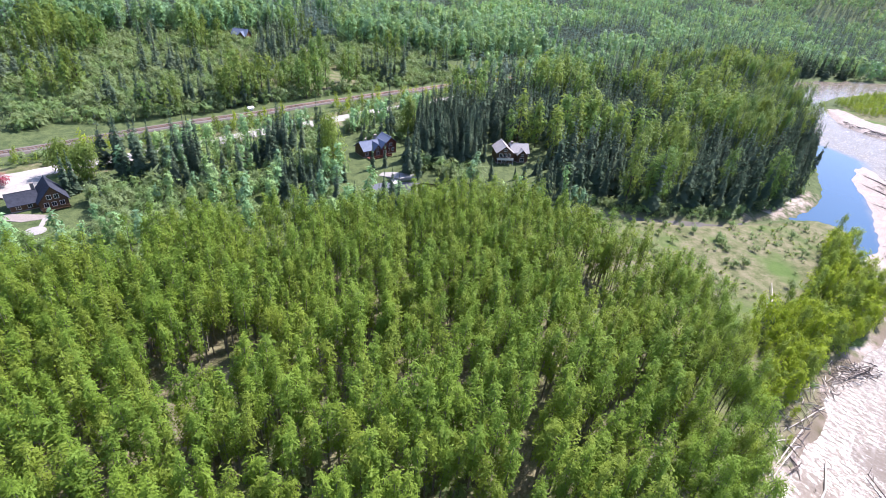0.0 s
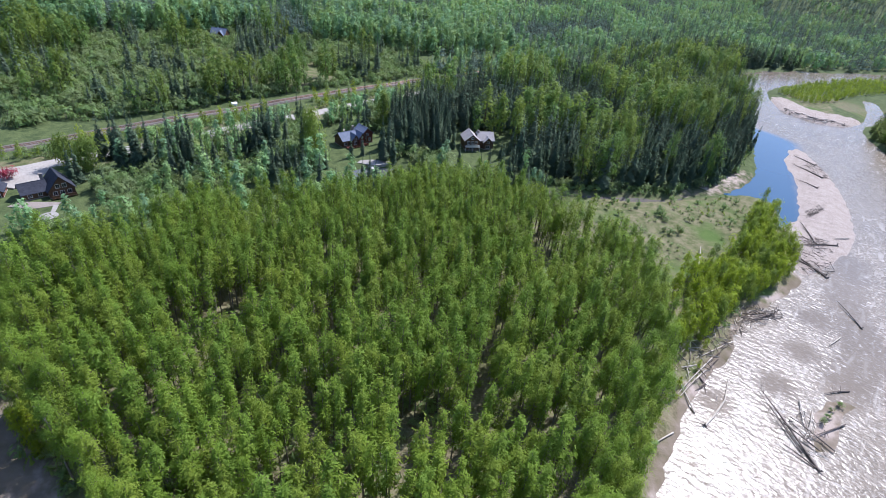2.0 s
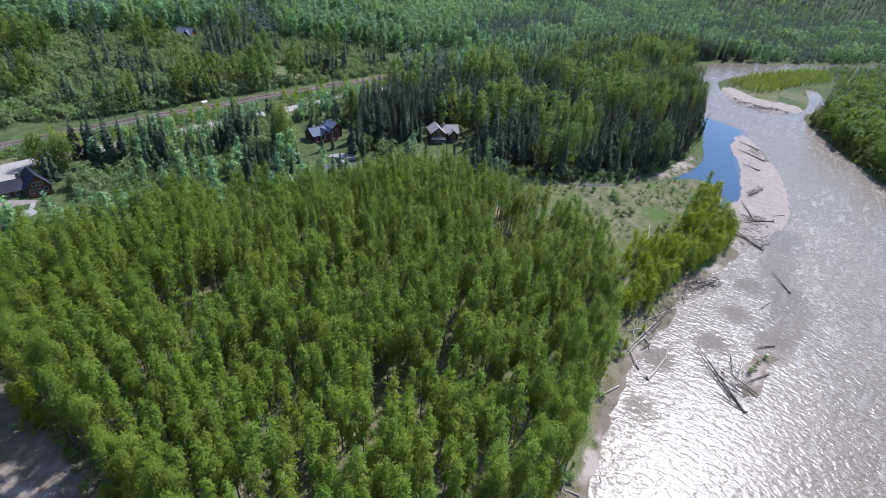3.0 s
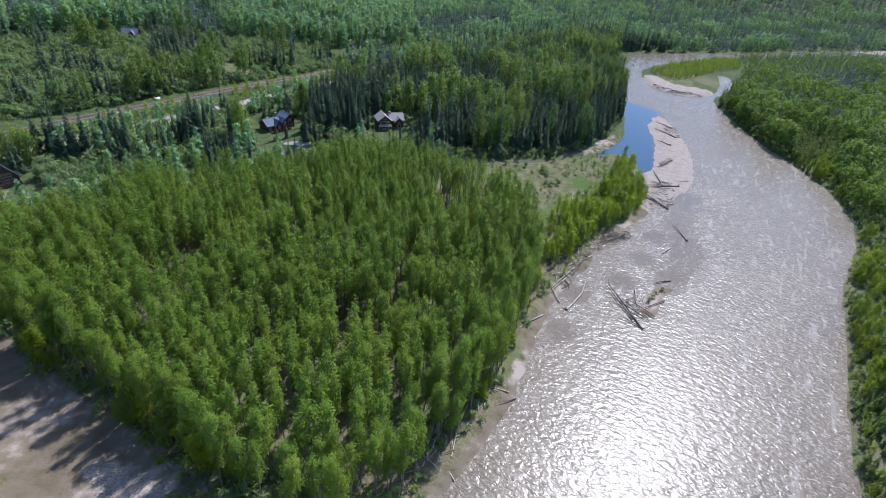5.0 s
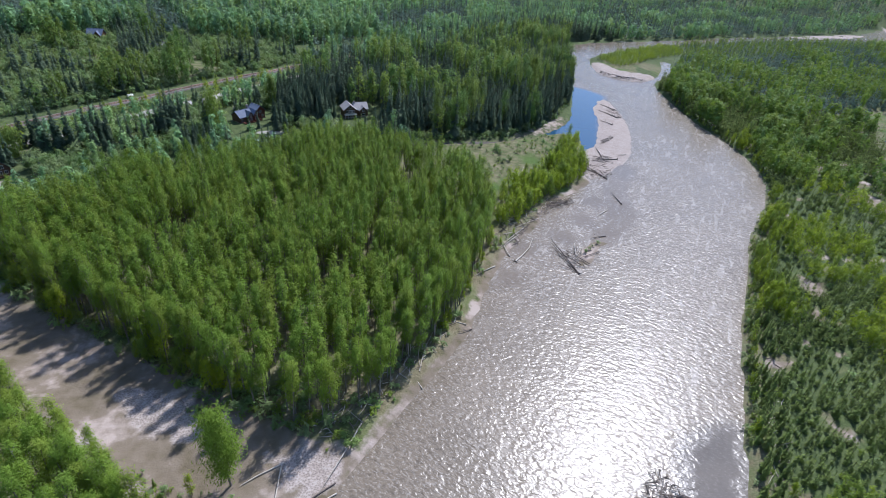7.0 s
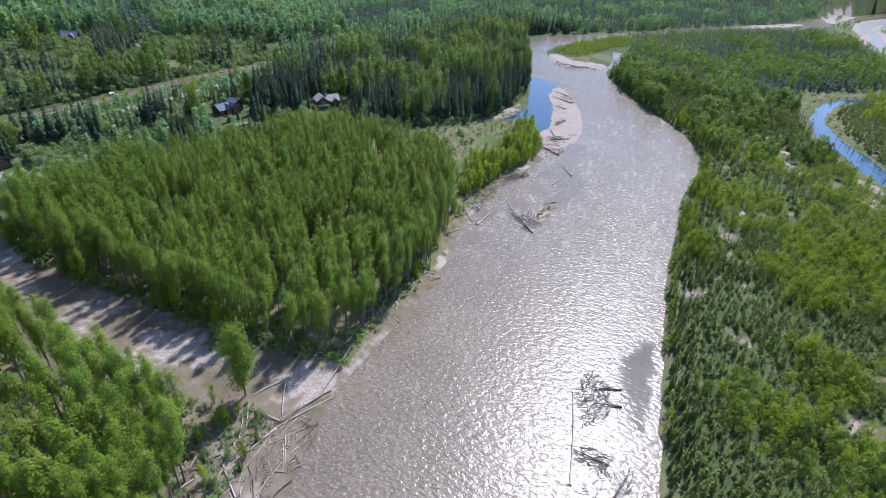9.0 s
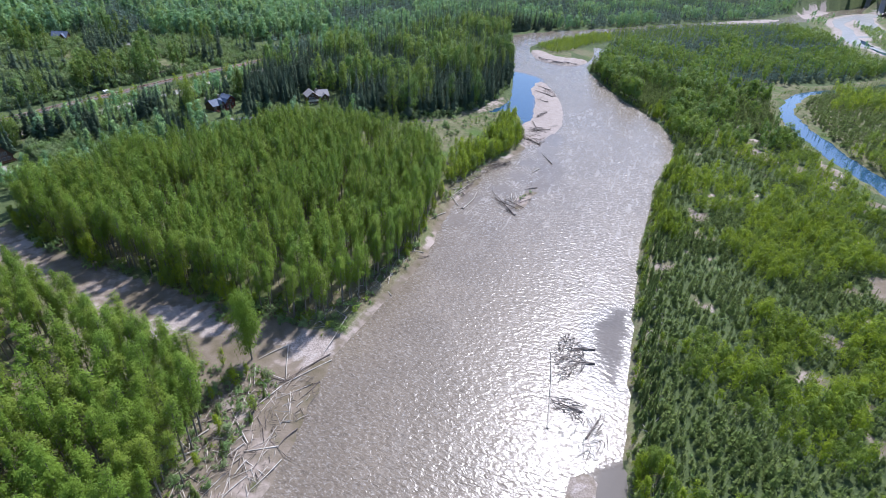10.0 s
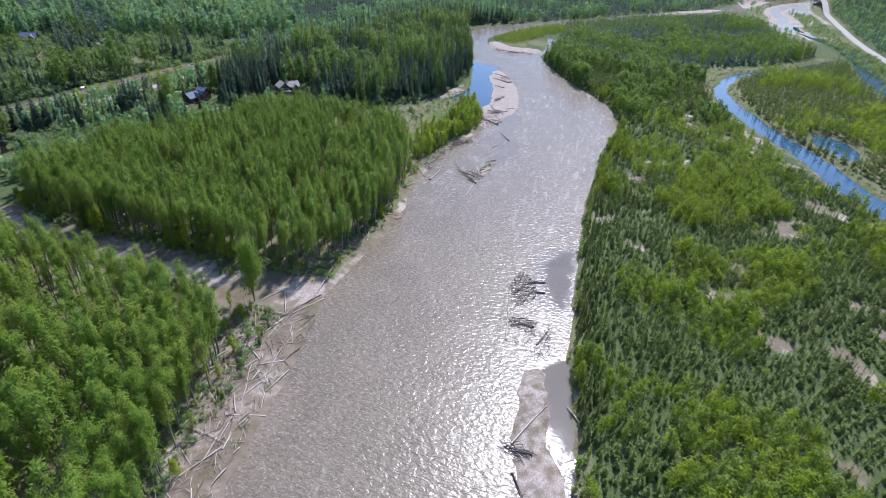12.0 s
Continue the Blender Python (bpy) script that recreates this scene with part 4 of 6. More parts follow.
# the poplar grove on its island
GROVE = [(-17, 1), (-3, -6), (8, -3), (21, 9), (34, 21), (45, 36), (54, 50), (62, 66), (69, 86), (71, 104), (67, 120), (55, 130), (45, 142), (26, 153), (6, 152),
         (-14, 139), (-32, 131), (-50, 133), (-64, 122), (-74, 108), (-96, 96), (-90, 72), (-70, 49), (-52, 34), (-33, 17)]
p = clear_of(scatter(GROVE, 3.1, 21), wet=-3.0)
p = p[(lumps(p[:, 0], p[:, 1], 9, 12) > 0.20) & (rs(270).rand(len(p)) > 0.24 * soft(150, 90, p[:, 0] + p[:, 1]) * soft(-40, -10, p[:, 0]))]
edge, rest = nearest(p, [(-94, 80), (-70, 49), (-40, 20), (-14, 0), (6, 0), (32, 28), (58, 68), (70, 104)], 200)
poplar.stand(edge, rs(22), 0.78, 1.05)
poplar.mass("poplar_grove", rest, rs(23), "dense grove of yellow-green poplars on the river island", 0.82, 1.08)
# the grove in the near corner of the valley
CORNER = [(-130, 80), (-90, 38), (-66, 14), (-53, 1), (-41, -13), (-33, -26), (-32, -34), (-37, -50), (-43, -60), (-49, -76), (-56, -94), (-100, -90), (-112, -20), (-150, 40)]
p = clear_of(scatter(CORNER, 3.3, 24), polys=[(MUD, 0.0)])
p = p[lumps(p[:, 0], p[:, 1], 9, 13) > 0.14]
edge, rest = nearest(p, [(-90, 38), (-53, 1), (-33, -28), (-50, -78)], 180)
poplar.stand(edge, rs(25), 0.8, 1.05)
lone = new("bank_poplar")
wood, crown = broadleaf(rs(501), 24.0, 3.8, 7000, 0.21, 0.10, 60, 0.22, 2)
lone.matrix_basis = pose(-21.6, -15.4, float(ground_at(-21.6, -15.4)), 0, -2, 40)
tagged(lone, "lone poplar with twin trunks on the mud bank", "tree")
for name, piece, mat in (("trunk", wood, BARK), ("crown", crown, POPLAR[0])):
    new(name, tri_mesh(name, *piece, [mat])).parent = lone
poplar.mass("corner_poplars", rest, rs(26), "poplar wood beside the dry side channel")

# the grassy spit with its willow thicket
THICKET = [(70, 78), (80, 80), (97, 93), (124, 110), (134, 122), (142, 138), (149, 160), (148, 168), (138, 156), (122, 134), (100, 114), (84, 108), (74, 94)]
p = clear_of(scatter(THICKET, 2.4, 27), wet=-1.5)
p = p[rs(128).permutation(len(p))]
p = p[lumps(p[:, 0], p[:, 1], 8, 31) > 0.25]
young_poplar.stand(p[:120], rs(28), 0.55, 1.1)
young_poplar.mass("spit_thicket", p[120:], rs(29), "thicket of bright young poplars on the spit", 0.5, 1.1)
p = clear_of(scatter(SPIT, 3.2, 30))
p = p[rs(130).permutation(len(p))]
willow.stand(p[:60], rs(31), 0.3, 0.9)
q = p[60:][lumps(p[60:, 0], p[60:, 1], 9, 32) > 0.5]
scrub.mass("spit_scrub", q, rs(131), "low scrub and tall grass on the spit", 0.25, 0.65)

# dark mixed wood on the promontory and round the houses
PROM_WOOD = [(44, 184), (70, 175), (100, 173), (120, 178), (142, 191), (162, 209), (184, 239), (206, 274), (234, 326), (260, 387), (283, 437), (306, 463), (240, 476), (160, 412), (92, 360),
             (40, 318), (6, 288), (10, 250), (20, 226), (50, 226), (50, 204)]
p = clear_of(scatter(PROM_WOOD, 5.4, 32), ROADS, OPEN, -0.5)
kind = lumps(p[:, 0], p[:, 1], 22, 14) + 0.5 * (rs(33).rand(len(p)) - 0.5) - 0.0012 * (p[:, 0] - 90)
kind = kind + 0.12 * soft(16, 4, line_distance(p[:, 0], p[:, 1], np.array([(60, 182), (100, 176), (146, 198), (205, 284), (262, 392)], float))[0])
dark, light = p[kind > 0.36], p[kind <= 0.36]
light = light[rs(34).rand(len(light)) < 0.8]
shore_line = [(60, 182), (100, 176), (146, 198), (205, 284), (262, 392)]
a, b = nearest(dark, shore_line, 60)
spruce.stand(a, rs(35), 0.45, 1.0)
spruce.mass("promontory_spruces", b, rs(36), "dark spruces of the promontory wood", 0.55, 1.05)
a, b = nearest(light, shore_line, 110)
cottonwood.stand(a, rs(37), 0.6, 1.05)
cottonwood.mass("promontory_cottonwoods", b, rs(38), "old cottonwoods of the promontory wood", 0.7, 1.05)

HOUSE_STRIP = [(-118, 116), (-98, 99), (-80, 105), (-70, 113), (-63, 128), (-50, 138), (-31, 137), (-15, 145), (4, 158), (28, 159), (46, 150), (60, 160), (48, 186), (20, 190), (22, 226), (10, 250), (30, 300),
               (-30, 258), (-80, 206), (-108, 180), (-112, 160), (-104, 142), (-98, 128)]
p = clear_of(scatter(HOUSE_STRIP, 4.7, 39), ROADS, OPEN)
BEHIND = np.array([(-8, 200), (22, 200), (24, 228), (33, 264), (12, 278), (-6, 262), (-9, 232)], float)
BESIDE_HOUSE = np.array([(42, 204), (58, 202), (76, 240), (72, 292), (46, 250)], float)
kind = lumps(p[:, 0], p[:, 1], 18, 15) + 0.4 * (rs(40).rand(len(p)) - 0.5)
conifers = (depth_in(p[:, 0], p[:, 1], BEHIND, 20) > 0) | ((depth_in(p[:, 0], p[:, 1], BESIDE_HOUSE, 20) > 0) & (kind > 0.4))
dark = p[conifers]
spruce.stand(dark[:70], rs(41), 0.7, 1.0)
spruce.mass("house_spruces", dark[70:], rs(42), "spruces between the houses", 0.6, 1.0)
open_yard = (p[:, 1] > p[:, 0] + 232) & (p[:, 0] > -62)
leafy = ~conifers & ~open_yard & (kind > 0.46)
aspen.mass("house_aspens", p[leafy & (kind < 0.60)], rs(43), "leafy trees between the houses", 0.35, 0.7)
few = ~conifers & (kind >= 0.66) & (p[:, 1] > 150)
spruce.stand(p[few], rs(240), 0.35, 0.7)
q = p[~conifers & ((kind <= 0.46) | ((kind >= 0.60) & ~few) | (open_yard & (kind > 0.52)))]
willow.stand(q[:110], rs(44), 0.9, 1.7)
willow.mass("house_willows", q[110:], rs(46), "willow scrub between the grove and the houses", 0.9, 1.7)
SOUTH_VERGE = ribbon(curve_through([(-110, 172), (-86, 193), (-61, 218), (-14, 264), (30, 304)], 6), 9.0)
p = clear_of(scatter(SOUTH_VERGE, 3.7, 241), [(ROAD, 4.6)], HOMES)
p = p[lumps(p[:, 0], p[:, 1], 16, 56) > 0.30]
aspen.mass("verge_aspens", p[::2], rs(242), "leafy trees beside the gravel road", 0.38, 0.68)
willow.mass("verge_willows", p[1::2], rs(243), "willow scrub beside the gravel road", 0.9, 1.6)
for n, (x, y, tall, wide) in enumerate([(-37, 187, 22, 5.0), (-41, 193, 19, 4.2), (-11.8, 234.5, 18, 4.2), (-124, 166.5, 12, 5.0), (-116, 164.5, 13, 5.2)]):
    yard_tree = new("yard_cottonwood")
    yard_tree.matrix_basis = pose(x, y, float(ground_at(x, y)) - 0.05, 0, 0, 50 * n)
    tagged(yard_tree, "full bright green cottonwood standing in the grass by the houses", "tree")
    for name, piece, mat in zip(("trunk", "crown"), broadleaf(rs(520 + n), tall, wide, 1500, 0.48, 0.05, 44, 0.16, 2), (BARK, COTTONWOOD[1])):
        new(name, tri_mesh(name, *piece, [mat])).parent = yard_tree
TALL_ROW = np.array([(-120.9, 184.8), (-120.3, 179.2), (-116.0, 181.3), (-109.9, 173.4), (-108.2, 171.0), (-105.9, 176.3), (-103.1, 171.2), (-101.2, 176.0), (-98.7, 172.4), (-96.8, 175.8), (-94.9, 181.9),
                     (-93.5, 186.0), (-90.4, 185.3), (-86.2, 178.3), (-62.4, 191.8), (-59.6, 188.4), (-58.7, 198.7), (-54.1, 193.6), (-51.6, 197.9), (-55.5, 189.3), (-61.6, 202.2), (-42.9, 191.0), (-19.2, 228.7)], float)
TALL_ROW[:14] += [4.0, -4.5]
spruce.stand(clear_of(TALL_ROW, [(ROAD, 4.0)]), rs(45), 0.8, 1.05)
ACROSS = np.array([(-134.8, 238.3), (-131.0, 236.6), (-129.8, 241.0), (-127.3, 244.3), (-132.5, 243.0), (-121.7, 239.5), (-119.2, 236.5), (-117.8, 250.8), (-114.0, 247.1), (-112.3, 252.6), (-109.9, 250.3),
                   (-98.3, 255.0), (-94.1, 259.4), (-91.0, 263.2), (-87.8, 266.0), (-84.0, 269.1), (-96.0, 262.0)], float)
spruce.stand(clear_of(ACROSS, ROADS), rs(246), 0.55, 0.8)
LOW_ROW = np.array([(-83.3, 157.1), (-80.1, 158.5), (-115.2, 151.3), (-113.7, 153.7), (-73.6, 163.3), (-66.5, 170.9), (-9.2, 190.4), (-7.7, 194.3), (-4.9, 189.0), (-10.2, 202.8)], float)
spruce.stand(LOW_ROW, rs(247), 0.6, 0.8)
NEAR_HOMES = np.array([(23.7, 190.1), (33.5, 192.6), (36.1, 189.4), (43, 200), (48, 207), (22, 210), (-23.1, 192.5), (-18.4, 195.3), (-31.2, 223.1), (-106, 150), (-101, 146)], float)
spruce.stand(NEAR_HOMES, rs(146), 0.32, 0.5)

# bushes and meadow beyond the railway
BUSHES = [(-340, 60), (-150, 204), (-60, 286), (20, 356), (0, 420), (-120, 400), (-220, 330), (-360, 200)]
p = clear_of(scatter(BUSHES, 4.3, 46), ROADS, [(FIELDS[0], 0.5)])
p = p[(lumps(p[:, 0], p[:, 1], 30, 16) + 0.2 * rs(47).rand(len(p)) > 0.30) & (p[:, 0] > -0.95 * p[:, 1] - 80)]
willow.mass("meadow_willows", p, rs(48), "grey-green willow scrub beyond the railway", 0.8, 1.6)
p = clear_of(scatter(BUSHES, 6.2, 49), ROADS, [(FIELDS[0], 2)] + YARD)
tufts = lumps(p[:, 0], p[:, 1], 24, 17)
spruce.mass("meadow_spruces", p[tufts > 0.74], rs(50), "clumps of spruce in the scrub", 0.5, 1.0)
cottonwood.mass("meadow_cottonwoods", p[(tufts < 0.30) & (rs(149).rand(len(p)) < 0.6)], rs(51), "tall cottonwoods in the scrub", 0.7, 1.05)
VERGE = ribbon(curve_through([(-150, 168), (-60, 256), (40, 348), (150, 438), (300, 590)], 20), 13)
p = clear_of(scatter(VERGE, 6.0, 52), ROADS)
p = p[lumps(p[:, 0], p[:, 1], 18, 18) > 0.45]
young_poplar.mass("verge_saplings", p, rs(53), "saplings between road and railway", 0.5, 1.0)
p = clear_of(scatter(ribbon(curve_through([(30, 338), (110, 400), (200, 480), (330, 620), (480, 790)], 20), 34), 6.0, 160), [(ROAD, 5.5), (RAIL, 6.5)])
aspen.mass("corridor_aspens", p[rs(161).rand(len(p)) < 0.5], rs(162), "aspens along the railway corridor", 0.5, 0.95)
mid_spruce.mass("corridor_spruces", p[rs(161).rand(len(p)) >= 0.5], rs(163), "spruces along the railway corridor", 0.7, 1.3)

# the wooded slope beyond
SLOPE = [(-520, 420), (-330, 150), (-230, 330), (-110, 402), (10, 400), (120, 470), (330, 650), (500, 840), (900, 1320), (560, 1250), (300, 1040), (-100, 800), (-330, 640)]
p = clear_of(scatter(SLOPE, 6.1, 54), ROADS, YARD)
far = np.hypot(p[:, 0], p[:, 1])
p = p[(rs(55).rand(len(p)) < np.clip(1.4 - far / 1200, 0.48, 1)) & (p[:, 0] > -0.95 * p[:, 1] - 80)]
far = np.hypot(p[:, 0], p[:, 1])
kind = lumps(p[:, 0], p[:, 1], 34, 19) + 0.35 * (rs(56).rand(len(p)) - 0.5)
near_slope = far < 500
mid_spruce.mass("slope_spruces", p[(kind > 0.62) & near_slope], rs(57), "spruces on the lower slope", 0.8, 1.35)
aspen.mass("slope_aspens", p[(kind <= 0.62) & near_slope], rs(58), "light green aspens on the lower slope", 0.7, 1.15)
far_spruce.mass("upper_slope_spruces", p[(kind > 0.54) & ~near_slope], rs(59), "spruces of the distant slope", 0.7, 1.15)
far_leaf.mass("upper_slope_aspens", p[(kind <= 0.54) & ~near_slope], rs(60), "aspens of the distant slope", 0.6, 1.0)

# the valley floor between road and river bend, and beyond the bend
BEND_WOOD = [(150, 440), (236, 480), (300, 468), (370, 487), (463, 505), (576, 538), (690, 563), (920, 616), (1130, 725), (1400, 860), (1500, 1250), (880, 1330), (490, 840), (320, 640)]
p = clear_of(scatter(BEND_WOOD, 6.8, 61), ROADS)
far = np.hypot(p[:, 0], p[:, 1])
p = p[rs(62).rand(len(p)) < np.clip(1.5 - far / 1200, 0.5, 1)]
far = np.hypot(p[:, 0], p[:, 1])
kind = lumps(p[:, 0], p[:, 1], 40, 20) + 0.5 * (rs(63).rand(len(p)) - 0.5)
near_bend = far < 640
spruce.mass("bend_spruces", p[(kind > 0.36) & near_bend], rs(64), "tall spruces along the river bend", 0.7, 1.15)
aspen.mass("bend_cottonwoods", p[(kind <= 0.36) & near_bend], rs(65), "cottonwoods along the river bend", 0.65, 1.0)
far_spruce.mass("far_valley_spruces", p[(kind > 0.36) & ~near_bend], rs(66), "distant spruce woods of the valley", 0.7, 1.1)
far_leaf.mass("far_valley_poplars", p[(kind <= 0.36) & ~near_bend], rs(67), "distant poplar woods of the valley", 0.7, 1.1)

# the thicket of the east bank
EAST = [(-25, -185), (24, -116), (42, -92), (57, -70), (70, -55), (98, -23), (122, 4), (150, 31), (167, 49), (192, 69), (226, 101), (242, 129), (252, 162), (260, 198), (276, 245), (291, 281),
        (310, 300), (330, 296), (340, 200), (372, 160), (332, 120), (300, 78), (278, 30), (258, -8), (244, -36), (225, -90), (150, -185)]
p = clear_of(scatter(EAST, 2.3, 70), wet=-0.4)
p = p[(p[:, 1] + 0.4 * p[:, 0] < 90) | (rs(170).rand(len(p)) < 0.6)]
bare = 0.6 * lumps(p[:, 0], p[:, 1], 12, 21) + 0.4 * lumps(p[:, 0], p[:, 1], 5, 46)
p = p[(bare > 0.30) | (p[:, 1] > 120)]
kind = 0.62 * lumps(p[:, 0], p[:, 1], 30, 22) + 0.38 * lumps(p[:, 0], p[:, 1], 10, 47) + 0.13 * (rs(71).rand(len(p)) - 0.5)
tall = p[:, 1] + 0.6 * p[:, 0] > 190
size = 0.62 + 0.4 * lumps(p[:, 0], p[:, 1], 16, 23) + 0.8 * soft(190, 350, p[:, 1] + 0.6 * p[:, 0])
bank = [(40, -96), (76, -52), (128, 6), (200, 72), (256, 160)]
green = kind < 0.465
a, b = nearest(p[green], bank, 150)
young_poplar.stand(a, rs(72), 0.45, 0.95)
rest = p[green]
taken = {tuple(w) for w in a}
mask = np.array([tuple(w) not in taken for w in rest])
mask &= rs(172).rand(len(rest)) < 0.8
high = rest[:, 1] + 0.6 * rest[:, 0] > 235
young_poplar.mass("east_thicket_poplars", rest[mask & ~high], rs(73), "thicket of young poplars on the east bank", 0.65, 1.15, size[green][mask & ~high])
mid_leaf.mass("east_bank_poplars", rest[mask & high], rs(182), "taller poplars along the outer bank", 0.38, 0.68, size[green][mask & high])
a, b = nearest(p[~green], bank, 200)
young_spruce.stand(a, rs(74), 0.45, 0.95)
rest = p[~green]
taken = {tuple(w) for w in a}
mask = np.array([tuple(w) not in taken for w in rest])
young_spruce.mass("east_thicket_spruces", rest[mask], rs(75), "dense young spruces on the east bank", 0.55, 1.25, size[~green][mask])

# taller wood at the bend's inner side, and the woods beyond the slough
INNER = [(300, 282), (316, 304), (337, 335), (376, 362), (432, 370), (481, 372), (578, 405), (708, 452), (768, 450), (785, 419), (700, 330), (650, 280), (632, 225), (560, 205), (470, 205), (380, 196), (345, 186), (330, 240)]
p = clear_of(scatter(INNER, 6.1, 76), ROADS)
kind = lumps(p[:, 0], p[:, 1], 40, 24) + 0.4 * (rs(77).rand(len(p)) - 0.5)
mid_leaf.mass("inner_bend_poplars", p[kind < 0.5], rs(78), "poplar wood inside the river bend", 0.7, 1.1)
mid_spruce.mass("inner_bend_spruces", p[kind >= 0.5], rs(79), "spruces inside the river bend", 0.65, 1.15)
INNER_SHORE = [(384, 368), (416, 406), (440, 436), (436, 458), (510, 482), (585, 500), (690, 520), (860, 520), (768, 450), (708, 452), (578, 405), (481, 372), (432, 370), (376, 362)]
p = clear_of(scatter(INNER_SHORE, 5.2, 250), ROADS)
mid_leaf.mass("inner_shore_poplars", p[::2], rs(251), "low poplars along the inner shore of the bend", 0.35, 0.6)
mid_spruce.mass("inner_shore_spruces", p[1::2], rs(252), "low spruces along the inner shore of the bend", 0.35, 0.6)
BEYOND = [(284, -30), (312, 40), (334, 76), (362, 112), (400, 148), (450, 168), (560, 180), (650, 190), (510, 100), (455, 30), (400, -80), (290, -120), (262, -70)]
p = clear_of(scatter(BEYOND, 4.1, 80, 0.5), ROADS, [(SLOUGH_POND, 2)])
p = p[line_distance(p[:, 0], p[:, 1], SLOUGH)[0] > 8]
rim = np.minimum(line_distance(p[:, 0], p[:, 1], SLOUGH)[0], line_distance(p[:, 0], p[:, 1], EAST_CHANNEL)[0])
kind = lumps(p[:, 0], p[:, 1], 30, 25) + 0.3 * (rs(81).rand(len(p)) - 0.5) + 0.42 * soft(40, 14, rim)
young_poplar.mass("slough_poplars", p[kind < 0.52], rs(82), "young poplars beyond the slough", 0.9, 1.4)
young_spruce.mass("slough_spruces", p[kind >= 0.52], rs(83), "young spruces beyond the slough", 0.9, 1.7)
EAST_HILL = [(540, -60), (625, 90), (715, 175), (840, 280), (1090, 460), (1420, 700), (1900, 1060), (2100, 900), (1500, 300), (900, -100)]
p = clear_of(scatter(EAST_HILL, 13.0, 84), ROADS)
kind = rs(85).rand(len(p))
p = np.concatenate([p, clear_of(scatter(ribbon(HIGHWAY + [52, -52], 64), 9.5, 183), [(HIGHWAY, 11.0)], wet=-6)])
kind = rs(85).rand(len(p))
far_spruce.mass("east_hill_spruces", p[kind > 0.4], rs(86), "spruces on the far side of the highway", 0.6, 1.0)
far_leaf.mass("east_hill_poplars", p[kind <= 0.4], rs(87), "poplars on the far side of the highway", 0.6, 1.0)
ISLET = [(290, 378), (298, 348), (330, 362), (345, 374), (372, 390), (412, 406), (436, 436), (430, 454), (401, 444), (345, 417)]
p = clear_of(scatter(ISLET, 3.5, 88), wet=-2.0)
young_poplar.mass("islet_willows", p, rs(89), "low bright thicket on the river islet", 0.4, 0.8)

# low undergrowth along the banks and at the grove's feet
FRINGE = ribbon(curve_through([(-30, 10), (-6, -4), (8, -6), (24, 10), (42, 28), (56, 50), (76, 74), (100, 98)], 5), 6.0)
p = clear_of(scatter(FRINGE, 2.6, 90), wet=-1.2)
p = p[lumps(p[:, 0], p[:, 1], 7, 26) > 0.54]
willow.stand(p[::5], rs(91), 0.3, 0.75)
scrub.mass("bank_scrub", p[np.arange(len(p)) % 5 > 0], rs(92), "low scrub along the river bank", 0.3, 1.0)
p = clear_of(scatter(GROVE, 4.4, 93), wet=-2.0)
p = p[lumps(p[:, 0], p[:, 1], 12, 27) > 0.52]
EDGE = ribbon(curve_through([(-94, 78), (-70, 49), (-52, 34), (-33, 17), (-17, 2), (-4, -4)], 5), 3.0)
p = np.concatenate([p, clear_of(scatter(EDGE, 3.0, 133), wet=-2.0)])
scrub.mass("grove_undergrowth", p, rs(94), "undergrowth below the poplars", 0.6, 1.5)
SAPLINGS = [(-40, -8), (-30, -14), (-20, -18), (-16, -26), (-26, -42), (-36, -58), (-46, -74), (-58, -88), (-56, -70), (-46, -46), (-38, -26)]
p = clear_of(scatter(SAPLINGS, 3.4, 95), wet=-2.0)
young_spruce.stand(p[::4], rs(96), 0.25, 0.6)
willow.stand(p[1::4], rs(97), 0.3, 0.8)
young_poplar.stand(p[2::8], rs(197), 0.35, 0.75)
scrub.mass("shore_scrub", clear_of(scatter(SAPLINGS, 2.0, 271), wet=-1.6), rs(272), "grey scrub and dead brush among the stranded trunks", 0.25, 0.7)
p = clear_of(scatter(EAST, 2.9, 98), wet=-1.0)
p = p[p[:, 1] < 130]
p = p[(0.6 * lumps(p[:, 0], p[:, 1], 12, 21) + 0.4 * lumps(p[:, 0], p[:, 1], 5, 46) > 0.26) & (rs(171).rand(len(p)) < 0.18)]
scrub.mass("east_scrub", p, rs(99), "grey scrub between the young trees", 0.3, 0.8)
OPEN_SCRUB = [(-190, 140), (-60, 262), (60, 372), (170, 462), (180, 445), (70, 350), (-20, 270), (-100, 190), (-150, 150)]
p = clear_of(scatter(OPEN_SCRUB, 3.0, 151), [(ROAD, 4.5), (RAIL, 4.8)])
p = p[lumps(p[:, 0], p[:, 1], 11, 33) > 0.40]
scrub.mass("railway_scrub", p, rs(152), "scrub and tall grass along the railway", 0.4, 1.4)
p = clear_of(scatter(FIELDS[0], 3.2, 153), [(RAIL, 6.0)])
p = p[(lumps(p[:, 0], p[:, 1], 14, 34) > 0.45) & (p[:, 0] > -220)]
scrub.mass("field_scrub", p, rs(154), "scrub in the rough field", 0.3, 1.2)
EAST_RIM = ribbon(curve_through([(24, -119), (42, -93), (70, -56), (98, -24), (122, 3), (150, 30), (192, 68), (226, 100), (242, 128), (252, 162), (260, 198), (276, 245)], 5), 2.2)
p = clear_of(scatter(EAST_RIM, 1.9, 260), wet=0.3)
p = p[lumps(p[:, 0], p[:, 1], 7, 57) > 0.3]
young_poplar.mass("rim_poplars", p[::3], rs(261), "saplings leaning over the outer bank", 0.25, 0.6)
young_spruce.mass("rim_spruces", p[1::3], rs(262), "small spruces along the outer bank", 0.3, 0.8)
scrub.mass("rim_scrub", p[2::3], rs(263), "scrub overhanging the outer bank", 0.4, 0.9)
